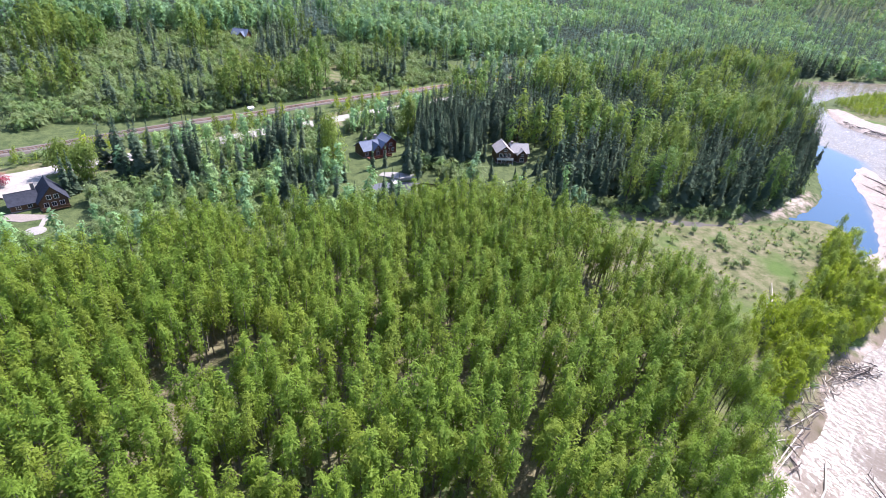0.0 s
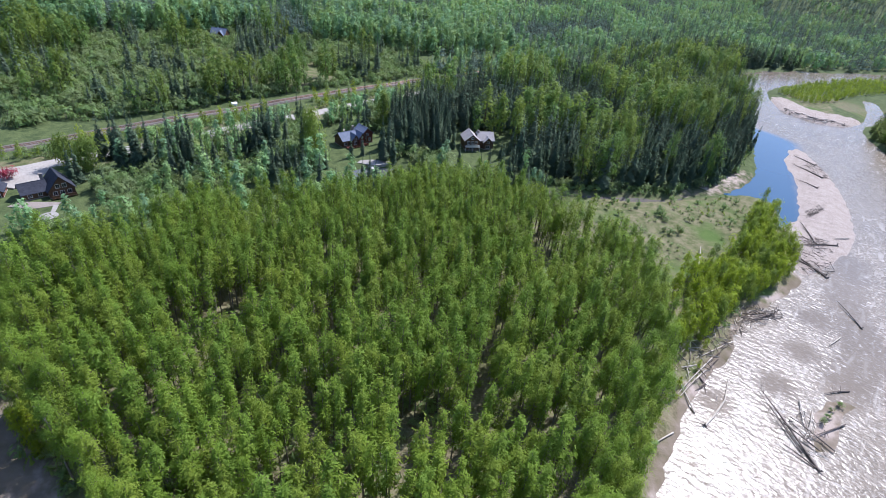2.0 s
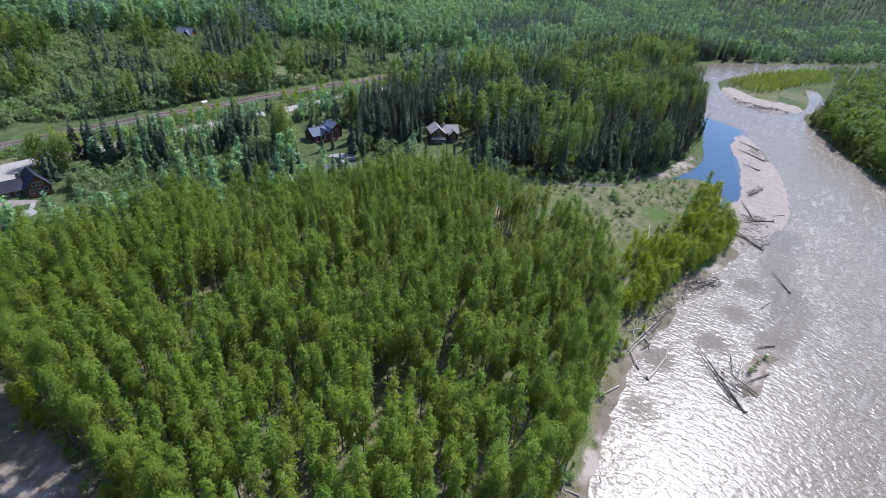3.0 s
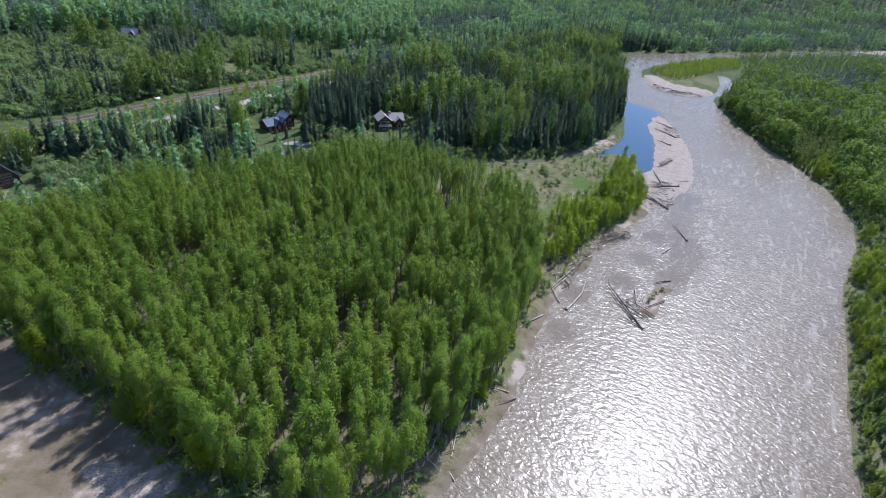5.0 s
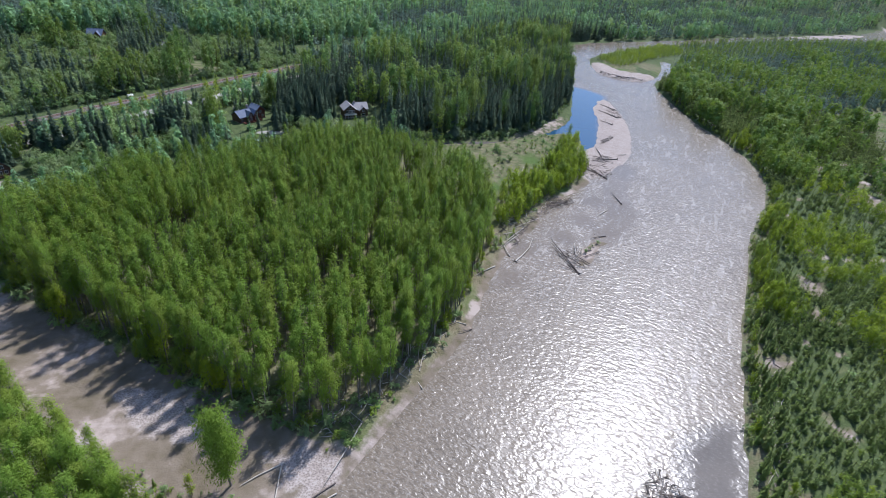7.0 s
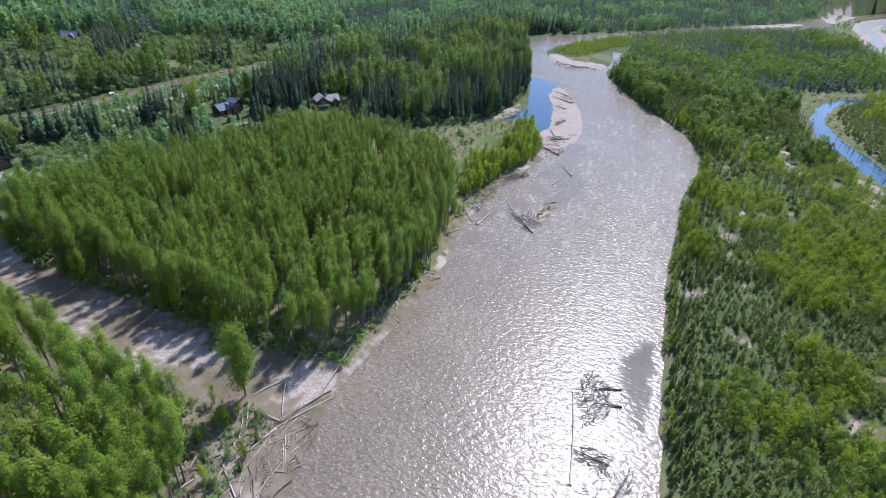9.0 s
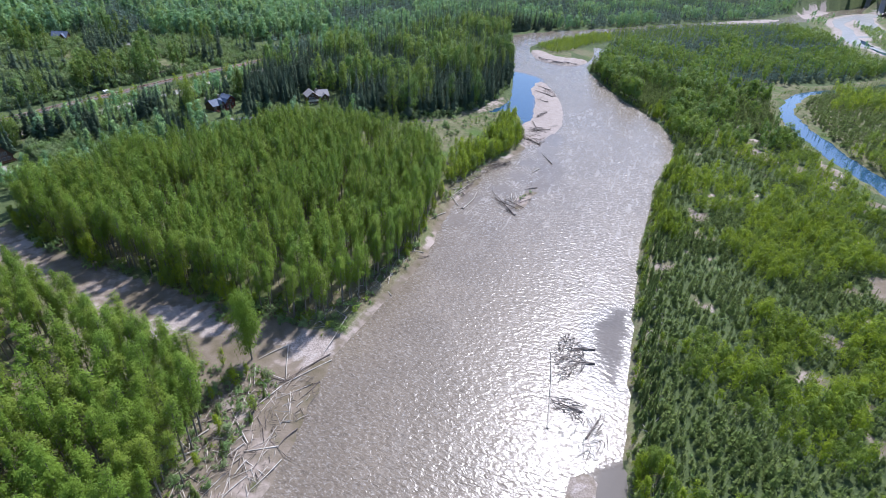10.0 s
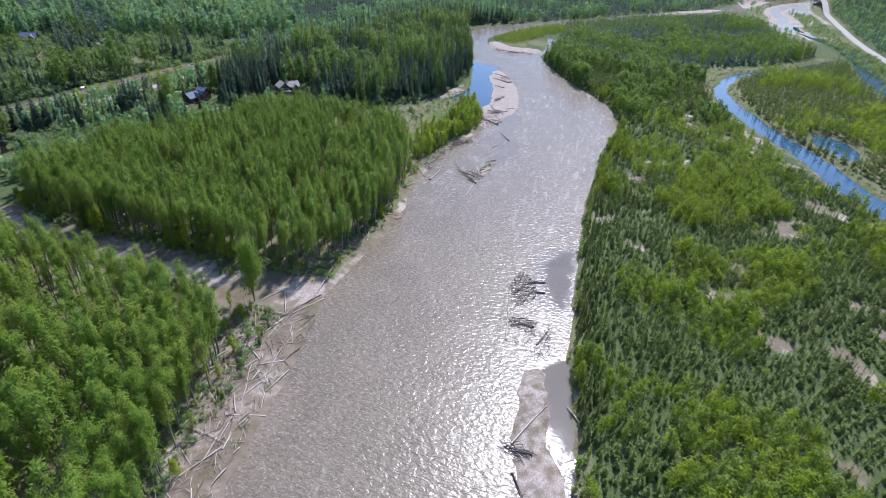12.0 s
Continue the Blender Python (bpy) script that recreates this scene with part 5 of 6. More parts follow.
BESIDE = ribbon(curve_through([(560, 100), (690, 215), (800, 320), (900, 400), (1050, 520)], 30), 16)
p = clear_of(scatter(BESIDE, 7.0, 155), [(HIGHWAY, 10.0)])
scrub.mass("highway_scrub", p, rs(156), "reddish scrub between highway and channel", 1.0, 2.4)
p = clear_of(scatter(MARSH, 3.2, 173), wet=-0.6)
p = p[lumps(p[:, 0], p[:, 1], 8, 48) > 0.45]
scrub.mass("slough_sedge", p, rs(174), "low sedge and willow along the slough", 0.25, 0.7)
p = clear_of(scatter(ribbon(BRAIDS[1], 60), 12.0, 175), ROADS, wet=-6.0)
far_leaf.mass("braid_poplars", p[lumps(p[:, 0], p[:, 1], 60, 49) > 0.5], rs(176), "low poplars on the islands of the braided river", 0.3, 0.7)
SHORE = ribbon(curve_through([(48, 182), (72, 175), (100, 173), (122, 179), (142, 192), (160, 210), (184, 242), (206, 278)], 5), 3.0)
p = clear_of(scatter(SHORE, 3.0, 178), wet=-0.5)
p = p[(lumps(p[:, 0], p[:, 1], 9, 50) > 0.35) & (line_distance(p[:, 0], p[:, 1], SANDS[0])[0] > 3.0)]
willow.mass("shore_willows", p, rs(179), "willow scrub along the foot of the promontory", 0.4, 1.1)
FOOT = ribbon(curve_through([(-96, 84), (-86, 68), (-70, 50), (-52, 35), (-34, 19), (-20, 6)], 5), 2.2)
p = clear_of(scatter(FOOT, 2.7, 180), wet=-2.0)
young_poplar.stand(p[lumps(p[:, 0], p[:, 1], 9, 51) > 0.25], rs(181), 0.5, 1.15)
STRIP = [(28, 16), (42, 30), (56, 46), (74, 66), (84, 82), (78, 104), (70, 100), (66, 82), (50, 54), (38, 36)]
p = clear_of(scatter(STRIP, 3.6, 184), wet=-1.2)
p = p[lumps(p[:, 0], p[:, 1], 8, 52) > 0.60]
young_poplar.stand(p, rs(185), 0.25, 0.75)
PROM_SHORE = ribbon(curve_through([(112, 176), (130, 184), (146, 195), (163, 212), (186, 243), (208, 279), (236, 330), (262, 390)], 5), 3.5)
p = clear_of(scatter(PROM_SHORE, 4.2, 186), wet=-0.2)
spruce.stand(p[::2], rs(187), 0.45, 0.9)
willow.mass("point_willows", p[1::2], rs(188), "willow scrub overhanging the backwater", 0.6, 1.2)


# ---------------------------------------------------------------- houses
def gable_body(bm, w, d, wall, rise, m, ridge):
    """A house body with gable ends; the ridge runs along x or y."""
    if ridge == "y":
        m = m @ pose(0, 0, 0, 0, 0, 90)
        w, d = d, w
    x, y = w / 2, d / 2
    pts = [(-x, -y, 0), (-x, y, 0), (-x, y, wall), (-x, 0, wall + rise), (-x, -y, wall)]
    a = [bm.verts.new(m @ Vector(p)) for p in pts]
    b = [bm.verts.new(m @ Vector((-p[0], p[1], p[2]))) for p in pts]
    bm.faces.new(a)
    bm.faces.new(b[::-1])
    for i in range(5):
        bm.faces.new((a[i], b[i], b[(i + 1) % 5], a[(i + 1) % 5]))


def roof_slabs(bm, w, d, wall, rise, m, ridge, over=0.7, thick=0.22):
    if ridge == "y":
        m = m @ pose(0, 0, 0, 0, 0, 90)
        w, d = d, w
    x, y = w / 2 + over, d / 2
    slope = rise / y
    for side in (1, -1):
        low, high = (side * (y + over), wall - over * slope), (0.0, wall + rise)
        ring = [(low[0], low[1] + 0.02), (high[0], high[1] + 0.02), (high[0], high[1] + thick + 0.05), (low[0], low[1] + thick)]
        a = [bm.verts.new(m @ Vector((-x, *p))) for p in ring]
        b = [bm.verts.new(m @ Vector((x, *p))) for p in ring]
        bm.faces.new(a)
        bm.faces.new(b[::-1])
        for i in range(4):
            bm.faces.new((a[i], b[i], b[(i + 1) % 4], a[(i + 1) % 4]))


def window(parent, m, w, h):
    """A window frame with its pane; m stands at the middle of the opening, its y into the wall."""
    bm = bmesh.new()
    for x0, x1, z0, z1 in ((-w / 2 - 0.1, -w / 2 + 0.05, -h / 2 - 0.1, h / 2 + 0.1), (w / 2 - 0.05, w / 2 + 0.1, -h / 2 - 0.1, h / 2 + 0.1),
                           (-w / 2 + 0.05, w / 2 - 0.05, h / 2 - 0.05, h / 2 + 0.1), (-w / 2 + 0.05, w / 2 - 0.05, -h / 2 - 0.1, -h / 2 + 0.05),
                           (-0.04, 0.04, -h / 2 + 0.05, h / 2 - 0.05)):
        box(bm, x0, x1, -0.12, 0.05, z0, z1, m)
    frame_ob = part("window", bm, TRIM, parent)
    part("pane", box(bmesh.new(), -w / 2 + 0.05, w / 2 - 0.05, -0.05, 0.0, -h / 2 + 0.05, h / 2 - 0.05, m), PANE, frame_ob)


def house(name, at, turn, wings, label, chimney=None, deck=None, deck_material=None, size=0.78):
    """A house of gabled wings: (x, y, width, depth, wall, rise, ridge, wall material, roof material, windows on its front, on its right end)."""
    z = float(ground_at(np.array([at[0]]), np.array([at[1]]))[0])
    root = new(name)
    root.matrix_basis = pose(at[0], at[1], z - 0.1, 0, 0, turn)
    tagged(root, label, "house")
    root.scale = (size, size, size)
    for cx, cy, w, d, wall, rise, ridge, wall_mat, roof_mat, front, right in wings:
        m = pose(cx, cy, 0)
        bm = bmesh.new()
        gable_body(bm, w, d, wall, rise, m, ridge)
        part("wall", bm, wall_mat, root)
        bm = bmesh.new()
        roof_slabs(bm, w, d, wall, rise, m, ridge)
        roof = part("roof", bm, roof_mat, root)
        bm = bmesh.new()
        top = wall + rise + 0.25
        if ridge == "x":
            box(bm, cx - w / 2 - 0.72, cx + w / 2 + 0.72, cy - 0.16, cy + 0.16, top - 0.05, top + 0.08)
        else:
            box(bm, cx - 0.16, cx + 0.16, cy - d / 2 - 0.72, cy + d / 2 + 0.72, top - 0.05, top + 0.08)
        part("ridge_cap", bm, roof_mat, roof)
        for x, zz, ww, hh in front:
            window(root, pose(cx + x, cy - d / 2, zz), ww, hh)
        for y, zz, ww, hh in right:
            window(root, pose(cx + w / 2, cy + y, zz, 0, 0, 90), ww, hh)
        bm = bmesh.new()
        box(bm, cx - w / 2 - 0.12, cx + w / 2 + 0.12, cy - d / 2 - 0.12, cy + d / 2 + 0.12, -0.6, 0.45)
        part("foundation", bm, STONE, root)
    if chimney:
        cx, cy, top = chimney
        bm = bmesh.new()
        box(bm, cx - 0.6, cx + 0.6, cy - 0.5, cy + 0.5, 1.0, top)
        box(bm, cx - 0.75, cx + 0.75, cy - 0.65, cy + 0.65, top, top + 0.25)
        part("chimney", bm, STONE, root)
    if deck:
        x0, x1, y0, y1, floor = deck
        part("deck", box(bmesh.new(), x0, x1, y0, y1, floor - 0.25, floor), deck_material, root)
        n = max(2, int((x1 - x0) / 2.2))
        for i in range(n + 1):
            x = x0 + 0.1 + (x1 - x0 - 0.2) * i / n
            part("post", box(bmesh.new(), x - 0.09, x + 0.09, y0 + 0.02, y0 + 0.2, 0.0, floor + 1.0), deck_material, root)
        part("handrail", box(bmesh.new(), x0, x1, y0 + 0.03, y0 + 0.19, floor + 1.0, floor + 1.14), deck_material, root)
        part("railing_board", box(bmesh.new(), x0, x1, y0 + 0.08, y0 + 0.14, floor + 0.15, floor + 0.85), deck_material, root)
    return root


house("log_house", (-24, 209), 38, [
    (-4.0, 0.5, 10.0, 9.0, 4.2, 3.2, "x", LOG_WALL, BLUE_ROOF, [(-3.2, 2.0, 1.6, 1.5), (2.8, 2.0, 1.6, 1.5)], []),
    (-1.6, -3.0, 4.2, 5.0, 4.6, 2.4, "y", LOG_WALL, BLUE_ROOF, [(0, 2.2, 1.8, 1.8), (0, 4.6, 1.2, 1.2)], []),
    (2.8, -3.0, 4.4, 5.4, 5.0, 2.5, "y", RED_WALL, BLUE_ROOF, [(0, 2.2, 1.8, 1.8), (0, 5.0, 1.2, 1.2)], []),
    (7.6, 0.5, 7.4, 8.5, 6.2, 2.8, "y", RED_WALL, BLUE_ROOF, [(-1.5, 2.2, 1.4, 1.6), (1.5, 2.2, 1.4, 1.6), (0, 5.2, 1.6, 1.5)], [(-1.5, 2.2, 1.4, 1.6), (1.8, 4.8, 1.4, 1.4)]),
], "log house with blue metal gables and red-brown wing beside a pond", (1.0, 1.5, 9.6), (-8.0, 5.5, -8.4, -5.2, 0.9), RED_WALL)
house("shingled_house", (34, 215), 8, [
    (-4.6, -0.5, 8.6, 11.0, 6.2, 3.4, "y", LOG_WALL, GREY_ROOF, [(-2.2, 4.6, 1.6, 1.8), (0.2, 4.6, 1.6, 1.8), (2.4, 4.6, 1.4, 1.8), (0, 7.4, 1.6, 1.2), (0, 1.6, 3.0, 1.6)], [(-3.0, 4.4, 1.3, 1.4)]),
    (4.6, 1.2, 9.6, 9.0, 5.6, 3.4, "x", LOG_WALL, GREY_ROOF, [(2.8, 4.2, 1.4, 1.4)], [(0, 4.4, 1.5, 1.5)]),
    (5.6, -2.6, 5.0, 5.0, 5.0, 2.4, "y", LOG_WALL, GREY_ROOF, [(0, 1.8, 2.2, 1.7), (0, 4.6, 1.4, 1.3)], []),
], "dark timber house with twin grey shingled gables among spruces", (0.4, 1.0, 10.0), (-9.0, -0.2, -8.4, -6.0, 2.9), TRIM)
house("timber_lodge", (-119, 144), 42, [
    (4.0, 0.0, 9.5, 11.0, 3.6, 5.6, "y", LOG_WALL, DARK_ROOF, [(-2.6, 2.0, 1.5, 1.7), (0, 2.0, 1.5, 1.7), (2.6, 2.0, 1.5, 1.7), (-1.2, 5.0, 1.5, 1.7), (1.2, 5.0, 1.5, 1.7)], [(-2.5, 1.9, 1.3, 1.4), (2.0, 1.9, 1.3, 1.4)]),
    (-5.0, 1.5, 9.0, 7.6, 3.2, 3.0, "x", LOG_WALL, DARK_ROOF, [(-2.0, 1.8, 1.4, 1.4), (1.6, 1.8, 1.4, 1.4)], []),
], "dark log lodge with a steep gable and blue-grey roof", (-0.6, 3.0, 8.4), (-0.5, 8.6, -8.0, -5.7, 0.8), LOG_WALL)
house("red_garage", (-134.5, 141.5), 24, [
    (0, 0, 7.0, 8.0, 3.0, 2.4, "y", RED_WALL, DARK_ROOF, [(-1.6, 1.4, 2.2, 2.0), (1.6, 1.4, 2.2, 2.0)], [(0, 1.7, 1.2, 1.1)]),
], "small red garage with a blue-grey roof beside the lodge")
house("hillside_house", (-132.6, 377), -10, [
    (0, 0, 13.0, 9.0, 4.5, 4.0, "x", LOG_WALL, BLUE_ROOF, [(-4, 2.2, 1.6, 1.6), (0, 2.2, 1.6, 1.6), (4, 2.2, 1.6, 1.6)], [(0, 2.4, 1.6, 1.6)]),
    (3.0, -3.5, 5.0, 5.0, 4.2, 3.0, "y", LOG_WALL, BLUE_ROOF, [(0, 2.2, 2.0, 1.8)], []),
], "house with a blue-grey roof on the wooded slope")
house("brown_shed", (-90, 360), 20, [
    (0, 0, 12.0, 6.0, 3.0, 2.0, "x", RED_WALL, GREY_ROOF, [(-3, 1.6, 2.0, 1.8), (2, 1.6, 1.4, 1.2)], []),
], "low brown shed beside a clearing")
house("signal_hut", (-89.5, 253.5), 45, [
    (0, 0, 4.2, 3.0, 2.6, 0.7, "x", WHITE_PAINT, WHITE_PAINT, [(-1.0, 1.4, 0.9, 1.0)], []),
], "small white signal hut beside the railway", size=0.55)


def flat_piece(name, outline, lift, material, label, category, thick=0.2):
    """A paved piece with thickness, laid on the ground."""
    poly = np.array(outline, float)
    z = float(ground_at(poly[:, 0], poly[:, 1]).max()) + lift
    bm = bmesh.new()
    top = [bm.verts.new((x, y, z)) for x, y in poly]
    low = [bm.verts.new((x, y, z - thick - 0.8)) for x, y in poly]
    bm.faces.new(top)
    bm.faces.new(low[::-1])
    for i in range(len(top)):
        j = (i + 1) % len(top)
        bm.faces.new((top[i], low[i], low[j], top[j]))
    return tagged(part(name, bm, material), label, category)


ring = [(-110.5 + 2.6 * math.cos(a * math.pi / 8), 128.5 + 2.6 * math.sin(a * math.pi / 8)) for a in range(16)]
flat_piece("fire_circle", ring, 0.08, CONCRETE, "round pale paved fire circle on the lawn", "patio")
flat_piece("garden_path", [(-111.6, 131.2), (-110.2, 130.9), (-112.0, 136.6), (-113.4, 136.2)], 0.06, CONCRETE, "pale garden path to the fire circle", "path")
flat_piece("stone_patio", [(-126, 133.5), (-117.5, 133), (-112.5, 136), (-112, 138.5), (-124, 137.2)], 0.12, STONE, "rough stone patio below the lodge", "patio")
flat_piece("driveway", [(-141, 160), (-130, 165), (-127.5, 152), (-131.5, 146), (-136, 147), (-140, 152)], 0.08, GRAVEL_ROAD, "wide pale gravel driveway by the lodge", "driveway")
flat_piece("house_drive", [(-32, 225), (-26, 224), (-25, 231), (-33, 233)], 0.08, GRAVEL_ROAD, "pale gravel drive behind the log house", "driveway")
flat_piece("clearing_track", [(-104, 372), (-84, 380), (-82, 384), (-106, 377)], 0.3, GRAVEL_ROAD, "pale track across a clearing", "track")
flat_piece("landing", [(-20, 186.5), (-12, 185), (-5, 187.5), (-5, 190), (-14, 191), (-19, 189.5)], 0.15, CONCRETE, "pale landing at the pond's edge", "landing")
bm = bmesh.new()
for i in range(14):
    box(bm, -0.95, 0.95, 0.62 * i, 0.62 * i + 0.57, 0.55, 0.63)
dock = new("floating_dock")
dock.matrix_basis = pose(-14.5, 186, 0, 0, 0, 198)
tagged(dock, "narrow pale dock reaching into the pond", "dock")
part("decking", bm, TRIM, dock)
for x in (-0.85, 0.7):
    part("float_beam", box(bmesh.new(), x, x + 0.15, 0, 8.6, -0.3, 0.55), DRIFTWOOD, dock)

blossom = new("crabapple_tree")
wood, crown = bush(rs(300), 5.2, 3.0, 420, 0.42)
blossom.matrix_basis = pose(-137.5, 152.5, float(ground_at(-137.5, 152.5)))
tagged(blossom, "crimson flowering crabapple beside the driveway", "tree")
new("trunk", tri_mesh("trunk", *wood, [BARK])).parent = blossom
new("crown", tri_mesh("crown", *crown, [RED_LEAF])).parent = blossom


def sleepers():
    """Timber sleepers under the rails where the line runs open."""
    d = np.gradient(RAIL, axis=0)
    here = [(p, math.degrees(math.atan2(g[1], g[0]))) for p, g in zip(RAIL, d) if -160 < p[0] < 60]
    verts, tris, n = [], [], 0
    shape = np.array([(x, y, z) for z in (-0.1, 0.1) for x, y in ((-0.12, -1.3), (0.12, -1.3), (0.12, 1.3), (-0.12, 1.3))])
    faces = np.array([(0, 2, 1), (0, 3, 2), (4, 5, 6), (4, 6, 7), (0, 1, 5), (0, 5, 4), (1, 2, 6), (1, 6, 5), (2, 3, 7), (2, 7, 6), (3, 0, 4), (3, 4, 7)])
    for (p, a), (q, _) in zip(here[:-1], here[1:]):
        for s in np.arange(0, 1, 0.16):
            c = p * (1 - s) + q * s
            m = np.array(pose(c[0], c[1], 0, 0, 0, a))
            verts.append(shape @ m[:3, :3].T + [c[0], c[1], float(ground_at(c[0], c[1])) + 0.66])
            tris.append(faces + n)
            n += 8
    tagged(new("sleepers", tri_mesh("sleepers", np.concatenate(verts), np.concatenate(tris), [SLEEPER])), "tarred timber sleepers of the railway", "sleepers", kind="stuff")


# ---------------------------------------------------------------- driftwood
def driftwood(ax, ay, bx, by, thick=0.3, roots=False, pale=True, lift=0.0, tilt=0.0, seed=0, boughs=0):
    """A stranded trunk from a to b, its butt at b, with or without its root plate."""
    rng = rs(900 + seed)
    thick = thick * 0.66
    za = max(float(ground_at(ax, ay)), -0.05) + thick * 0.55 + lift + tilt
    zb = max(float(ground_at(bx, by)), -0.05) + thick * 0.8 + lift
    a, b = np.array([ax, ay, za]), np.array([bx, by, zb])
    bow = np.array([*rng.normal(0, 0.02, 2), 0.01]) * np.linalg.norm(b - a)
    ob = new("driftwood_log")
    mat = DRIFTWOOD if pale else WET_WOOD
    tagged(ob, ("bleached" if pale else "dark wet") + " driftwood trunk " + ("with its root plate" if roots else "stripped of bark") + " stranded by the river", "log", "driftwood along the river")
    ob.matrix_basis = Matrix.Translation(b)
    stem = tube([a - b, (a - b) * 0.6 + bow, (a - b) * 0.25 + bow * 0.6, [0, 0, 0]], [thick * 0.35, thick * 0.7, thick * 0.9, thick], 7)
    cap = [stem]
    new("stem", tri_mesh("stem", *merged(cap), [mat], smooth=True)).parent = ob
    way = unit(b - a)
    if roots:
        pieces = []
        for k in range(13):
            side = unit(np.cross(way, rng.normal(size=3)))
            tip = side * thick * rng.uniform(2.0, 4.2) + way * thick * rng.uniform(-0.3, 1.4)
            pieces.append(tube([way * -0.2 * thick, tip * 0.5 + way * 0.3 * thick, tip], [thick * 0.5, thick * 0.3, 0.03], 4))
        tagged(new("root_plate", tri_mesh("root_plate", *merged(pieces), [WET_WOOD])), kind="stuff").parent = ob
    if boughs:
        pieces = []
        for k in range(boughs):
            s = rng.uniform(0.25, 1.0)
            side = unit(np.cross(way, rng.normal(size=3)))
            side[2] = abs(side[2])
            tip = (a - b) * s + side * rng.uniform(0.8, 2.4) - way * rng.uniform(0.2, 1.0)
            pieces.append(tube([(a - b) * s, tip], [thick * 0.25, 0.02], 3))
        tagged(new("bough", tri_mesh("bough", *merged(pieces), [mat])), kind="stuff").parent = ob
    return ob


BAR_LOGS = [(139.4, 134.4, 141.8, 114.4), (136.5, 127.9, 142.4, 116.0), (158.7, 153.6, 152.7, 135.9), (166.4, 159.3, 177.0, 167.0), (209.1, 233.5, 212.9, 221.4),
            (199.8, 220.9, 204.1, 203.7), (188.7, 198.6, 191.6, 190.0), (145.9, 135.4, 161.4, 136.2)]
for n, s in enumerate(BAR_LOGS):
    driftwood(*s, 0.42, True, False, 0.05, 0.3, n, 9)
for n, s in enumerate([(135.2, 100.8, 133.5, 88.3), (117.3, 80.1, 123.8, 84.0), (164.4, 141.3, 171.1, 142.5), (103.0, 62.4, 110.5, 63.5)]):
    driftwood(*s, 0.32, n == 0, n in (1, 2), 0.05, 0.3, 20 + n, 3)
for n, s in enumerate([(87.1, 63.5, 86.7, 41.2), (86.0, 60.0, 85.8, 45.5), (88.0, 48.4, 101.5, 53.2), (88.8, 54.9, 93.4, 45.8), (88.6, 48.9, 96.6, 57.4), (82.1, 48.3, 86.4, 42.0), (90.5, 50.0, 95.0, 60.0), (84.5, 56.0, 90.0, 46.0)]):
    driftwood(*s, 0.40 if n == 0 else 0.26, n == 0, n in (4, 6), 0.15 * (n % 4), 0.5, 30 + n, 5)
driftwood(80.8, 66.5, 67.7, 52.4, 0.45, True, True, 0.0, 0.1, 45, 2)
for n, s in enumerate([(64.7, 60.4, 79.8, 73.2), (66.9, 65.4, 67.0, 55.9), (70.0, 76.4, 73.9, 64.5), (64.5, 59.3, 76.0, 69.0), (76.0, 72.6, 89.4, 80.3), (94.0, 87.3, 109.1, 93.5), (69.5, 69.1, 74.9, 70.2), (49.7, 44.0, 59.0, 49.8)]):
    driftwood(*s, 0.30, n == 5, n not in (2, 5), 0.1 * (n % 3), 0.2, 50 + n, 3)
for n, s in enumerate([(-19.9, -15.8, -11.4, -12.3), (-14.1, -25.2, -12.0, -12.6), (-13.8, -25.3, -1.8, -19.1), (-4.0, -19.3, 5.3, -6.5), (-21.3, -18.9, -14.5, -25.5), (-21.7, -25.3, -21.1, -19.0)]):
    driftwood(*s, 0.28, False, n != 2, 0.05 * n, 0.2, 60 + n)
for n, s in enumerate([(14.1, 17.2, 16.4, 9.5), (18.2, 9.2, 21.5, 1.8), (29.0, 19.9, 21.8, 6.4), (10.5, 4.0, 17.0, 9.7), (36.2, 19.2, 41.0, 20.9), (31.8, 24.6, 39.6, 22.3)]):
    driftwood(*s, 0.22, False, n in (1, 2, 5), 0.1 * (n % 3), 0.3, 70 + n, 2)
for n, s in enumerate([(38.7, -85.1, 24.3, -91.3), (22.7, -91.5, 26.9, -95.8), (19.3, -104.0, 20.5, -98.2), (57.2, -36.4, 42.1, -59.4), (47.7, -52.0, 53.1, -57.9), (62.6, -36.7, 70.0, -39.6), (43.2, -87.3, 42.7, -92.9), (77.7, -46.1, 78.4, -53.2), (60.5, -41.8, 66.5, -44.5), (56.1, -61.0, 49.3, -65.0)]):
    driftwood(*s, 0.26 if n == 3 else 0.36, n in (1, 2, 3), n in (0, 3, 6), 0.1, 0.2, 80 + n, 2 if n in (0, 6) else 6)
driftwood(103.3, 127.6, 95.7, 114.0, 0.38, False, True, 0.2, 0.6, 90)
driftwood(97.6, 120.0, 94.8, 114.4, 0.3, False, True, 0.2, 0.3, 91)


def loose_poles(outline, count, seed, longest, along):
    """Ends of loose trunks and poles strewn over a piece of shore."""
    rng = rs(seed)
    spots = scatter(outline, 1.0, seed)
    for x, y in spots[rng.permutation(len(spots))[:count]]:
        a = radians(along) + rng.normal(0, 0.75)
        half = longest * (0.18 + 0.82 * rng.rand() ** 2.2) / 2
        dx, dy = math.cos(a) * half, math.sin(a) * half
        yield x - dx, y - dy, x + dx, y + dy, rng


def tangle(outline, count, seed, longest, along, pale=0.6, thick=0.16):
    for n, (ax, ay, bx, by, rng) in enumerate(loose_poles(outline, count, seed, longest, along)):
        driftwood(ax, ay, bx, by, thick * rng.uniform(0.6, 1.4), False, rng.rand() < pale, 0.15 * rng.rand(), 0.25 * rng.rand(), seed * 7 + n, 0)


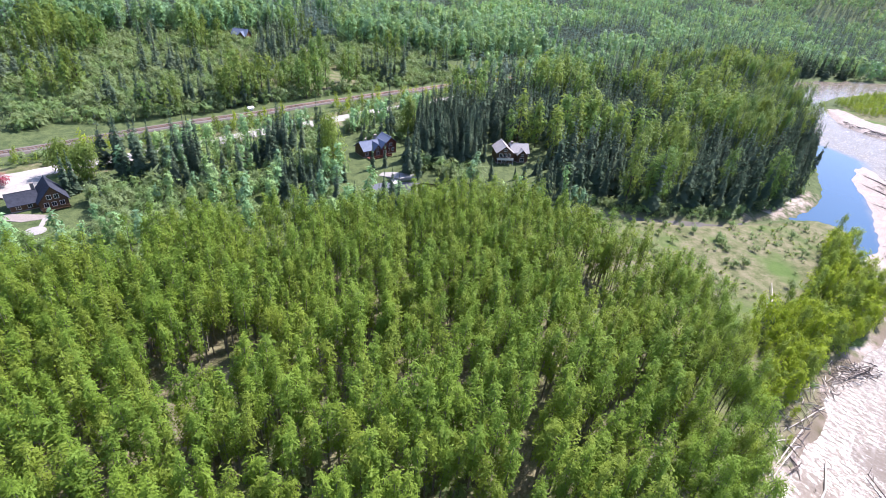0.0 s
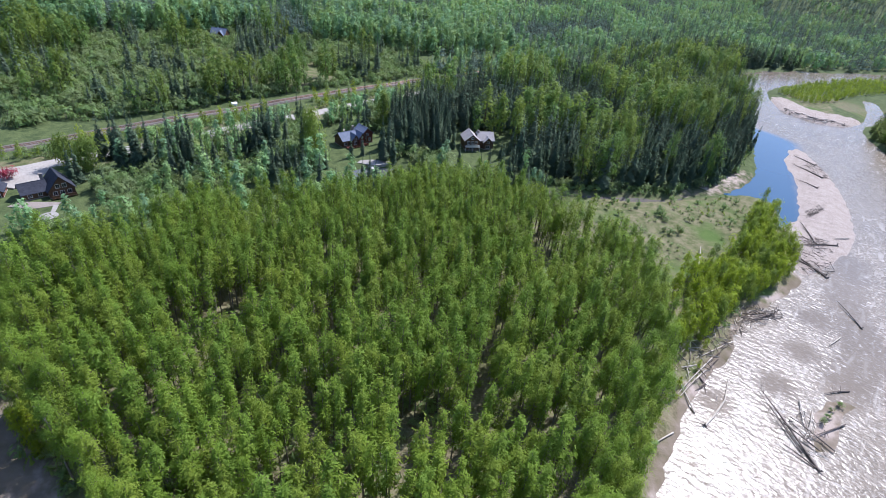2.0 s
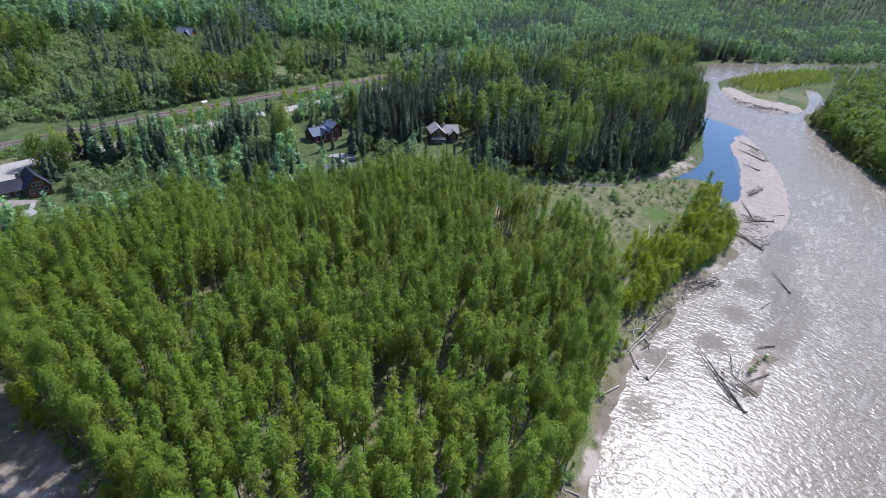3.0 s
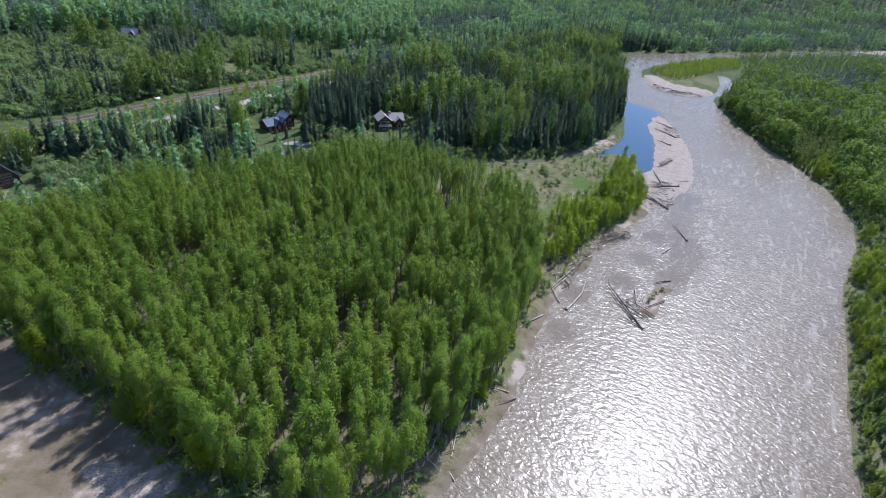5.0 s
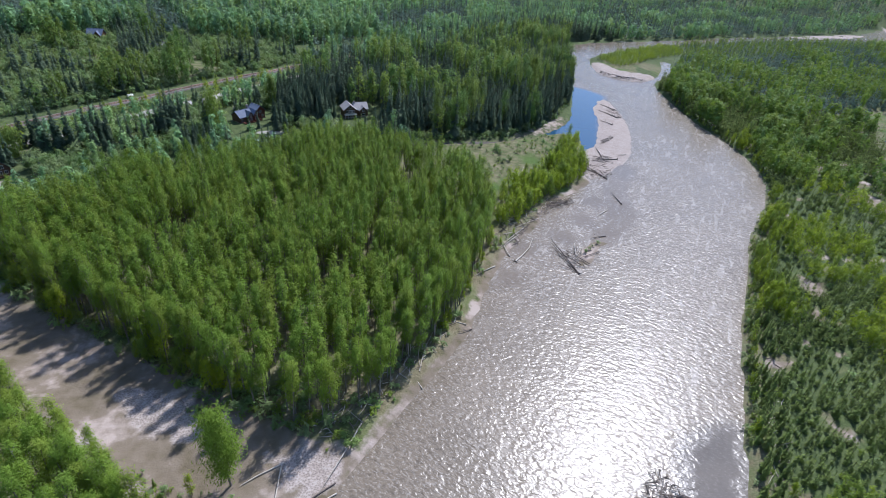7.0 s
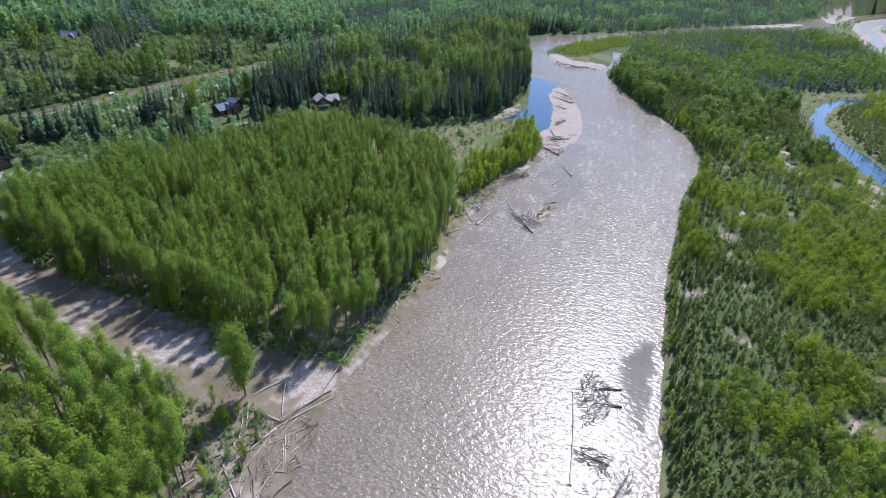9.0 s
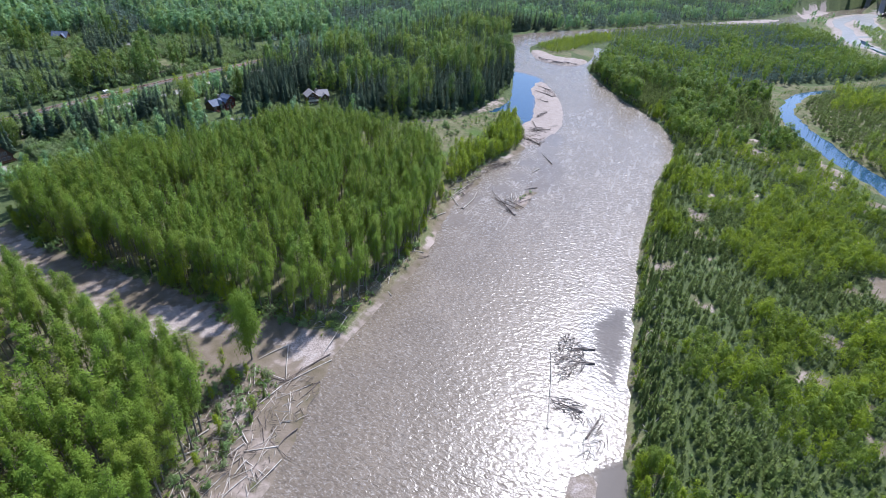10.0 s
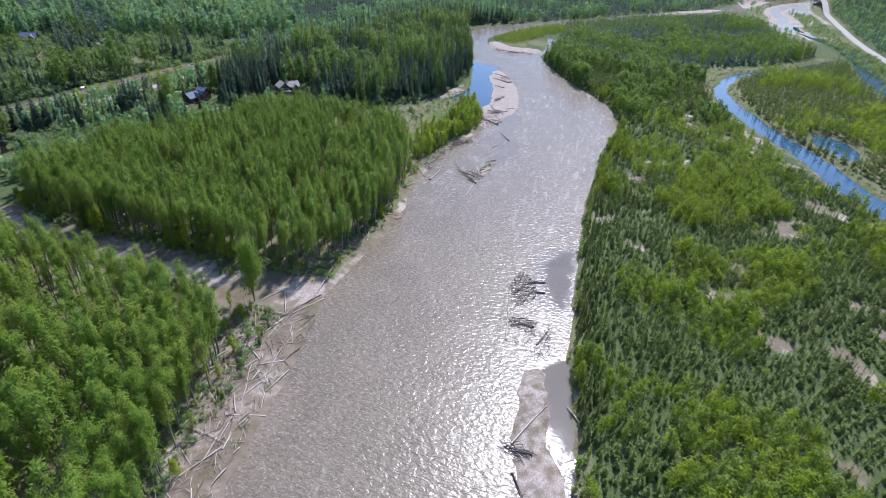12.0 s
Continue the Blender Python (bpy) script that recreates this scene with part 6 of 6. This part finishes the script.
def drift_pile(outline, count, seed, longest, along, pale=0.4, thick=0.10):
    """A pile of branches too many to count, as one object."""
    pieces, index = [], []
    for ax, ay, bx, by, rng in loose_poles(outline, count, seed, longest, along):
        za, zb = (max(float(ground_at(x, y)), 0.0) + 0.7 * rng.rand() for x, y in ((ax, ay), (bx, by)))
        mid = [(ax + bx) / 2 + rng.normal(0, 0.15), (ay + by) / 2 + rng.normal(0, 0.15), (za + zb) / 2 + 0.1]
        pieces.append(tube([[ax, ay, za], mid, [bx, by, zb]], [thick * 0.4, thick * rng.uniform(0.7, 1.3), thick], 4))
        index += [int(rng.rand() < pale)] * len(pieces[-1][1])
    tagged(new("drift_pile", tri_mesh("drift_pile", *merged(pieces), [WET_WOOD, DRIFTWOOD], index)), "tangled pile of drift branches on the shore", "driftwood", kind="stuff")


SHORE_LOGS = [(-25.0, -34.6, -15.5, -27.2), (-15.5, -27.2, -1.8, -21.3), (-24.6, -34.2, -22.3, -21.7), (-25.3, -44.7, -18.1, -45.3), (-18.1, -45.3, -13.5, -41.2), (-47.8, -74.3, -40.1, -69.8),
              (-40.1, -69.8, -35.9, -67.7), (-40.7, -71.0, -36.8, -64.8), (-37.9, -48.0, -35.9, -54.7), (-35.3, -54.9, -31.9, -47.4), (-46.5, -62.4, -40.9, -55.3), (-50.6, -61.7, -45.4, -65.2)]
MORE_LOGS = [(-34.4, -59.0, -25.9, -61.6), (-31.7, -52.6, -32.1, -59.0), (-37.5, -33.9, -34.7, -41.9), (-35.8, -38.1, -32.1, -36.1), (-27.2, -31.9, -24.3, -42.8), (-30.3, -45.9, -24.9, -42.5),
             (-27.5, -50.2, -24.9, -47.0), (-40.6, -59.9, -43.1, -64.6), (-44.0, -57.6, -39.0, -63.1), (-33.8, -64.5, -36.0, -68.4), (-38.9, -76.1, -35.8, -73.1)]
for n, s in enumerate(SHORE_LOGS + MORE_LOGS):
    driftwood(*s, 0.34 - 0.08 * (n % 3), False, n % 5 != 4, 0.1 * (n % 3), 0.2, 200 + n)
tangle(DEBRIS, 150, 101, 10.0, 62, 0.55, 0.17)
drift_pile(DEBRIS, 620, 121, 4.5, 62, 0.4, 0.07)
drift_pile([(53, -47), (58, -36), (66, -31), (68, -38), (61, -46)], 150, 102, 5.0, 25, 0.3)
drift_pile([(47, -51), (51, -52), (55, -57), (51, -59), (47, -55)], 110, 122, 5.5, -55, 0.3)
drift_pile([(44, -62), (50, -58), (58, -60), (54, -70), (46, -70)], 45, 123, 5.0, 45, 0.5)
drift_pile([(21, -90), (25, -90), (28, -96), (23, -96)], 80, 112, 4.5, -60, 0.25)
drift_pile([(66, 68), (72, 62), (80, 72), (94, 84), (110, 92), (106, 96), (88, 86), (72, 78)], 190, 103, 5.5, 40, 0.4)
drift_pile([(96, 88), (112, 92), (114, 97), (100, 96)], 90, 113, 4.0, 20, 0.15)
drift_pile([(8, -2), (16, 2), (30, 16), (40, 26), (36, 30), (24, 18), (10, 6)], 90, 104, 5.5, 45, 0.6)
drift_pile([(-6, -8), (4, -8), (10, -2), (4, 4), (-4, 0)], 60, 114, 5.0, 20, 0.6)
drift_pile([(85, 58), (86, 43), (89, 43), (98, 54), (94, 57)], 55, 105, 3.5, 85, 0.25, 0.08)
drift_pile([(134, 116), (146, 116), (156, 132), (150, 140), (138, 130)], 110, 106, 4.5, 100, 0.3)
drift_pile([(148, 134), (160, 134), (160, 140), (150, 142)], 50, 115, 4.0, 10, 0.3)
drift_pile([(164, 158), (176, 164), (180, 172), (170, 166)], 50, 116, 4.0, 40, 0.3)
drift_pile([(198, 204), (208, 204), (216, 222), (208, 224)], 80, 117, 4.5, 70, 0.3)
drift_pile([(38, -100), (50, -82), (64, -66), (100, -26), (130, 2), (134, 2), (104, -28), (68, -68), (54, -86)], 150, 107, 4.5, 46, 0.5)
drift_pile([(130, 2), (167, 47), (205, 77), (243, 126), (254, 164), (258, 164), (247, 126), (208, 76), (170, 46)], 140, 118, 5.0, 50, 0.4)
drift_pile([(262, 328), (270, 306), (290, 298), (294, 302), (276, 314), (268, 332)], 90, 108, 5.0, 130, 0.6, 0.2)
bush_on_jam = np.array([(98.5, 55.0), (101.0, 57.0), (104.0, 58.5), (96.0, 53.5)])
willow.stand(bush_on_jam, rs(141), 0.35, 0.55)
sleepers()
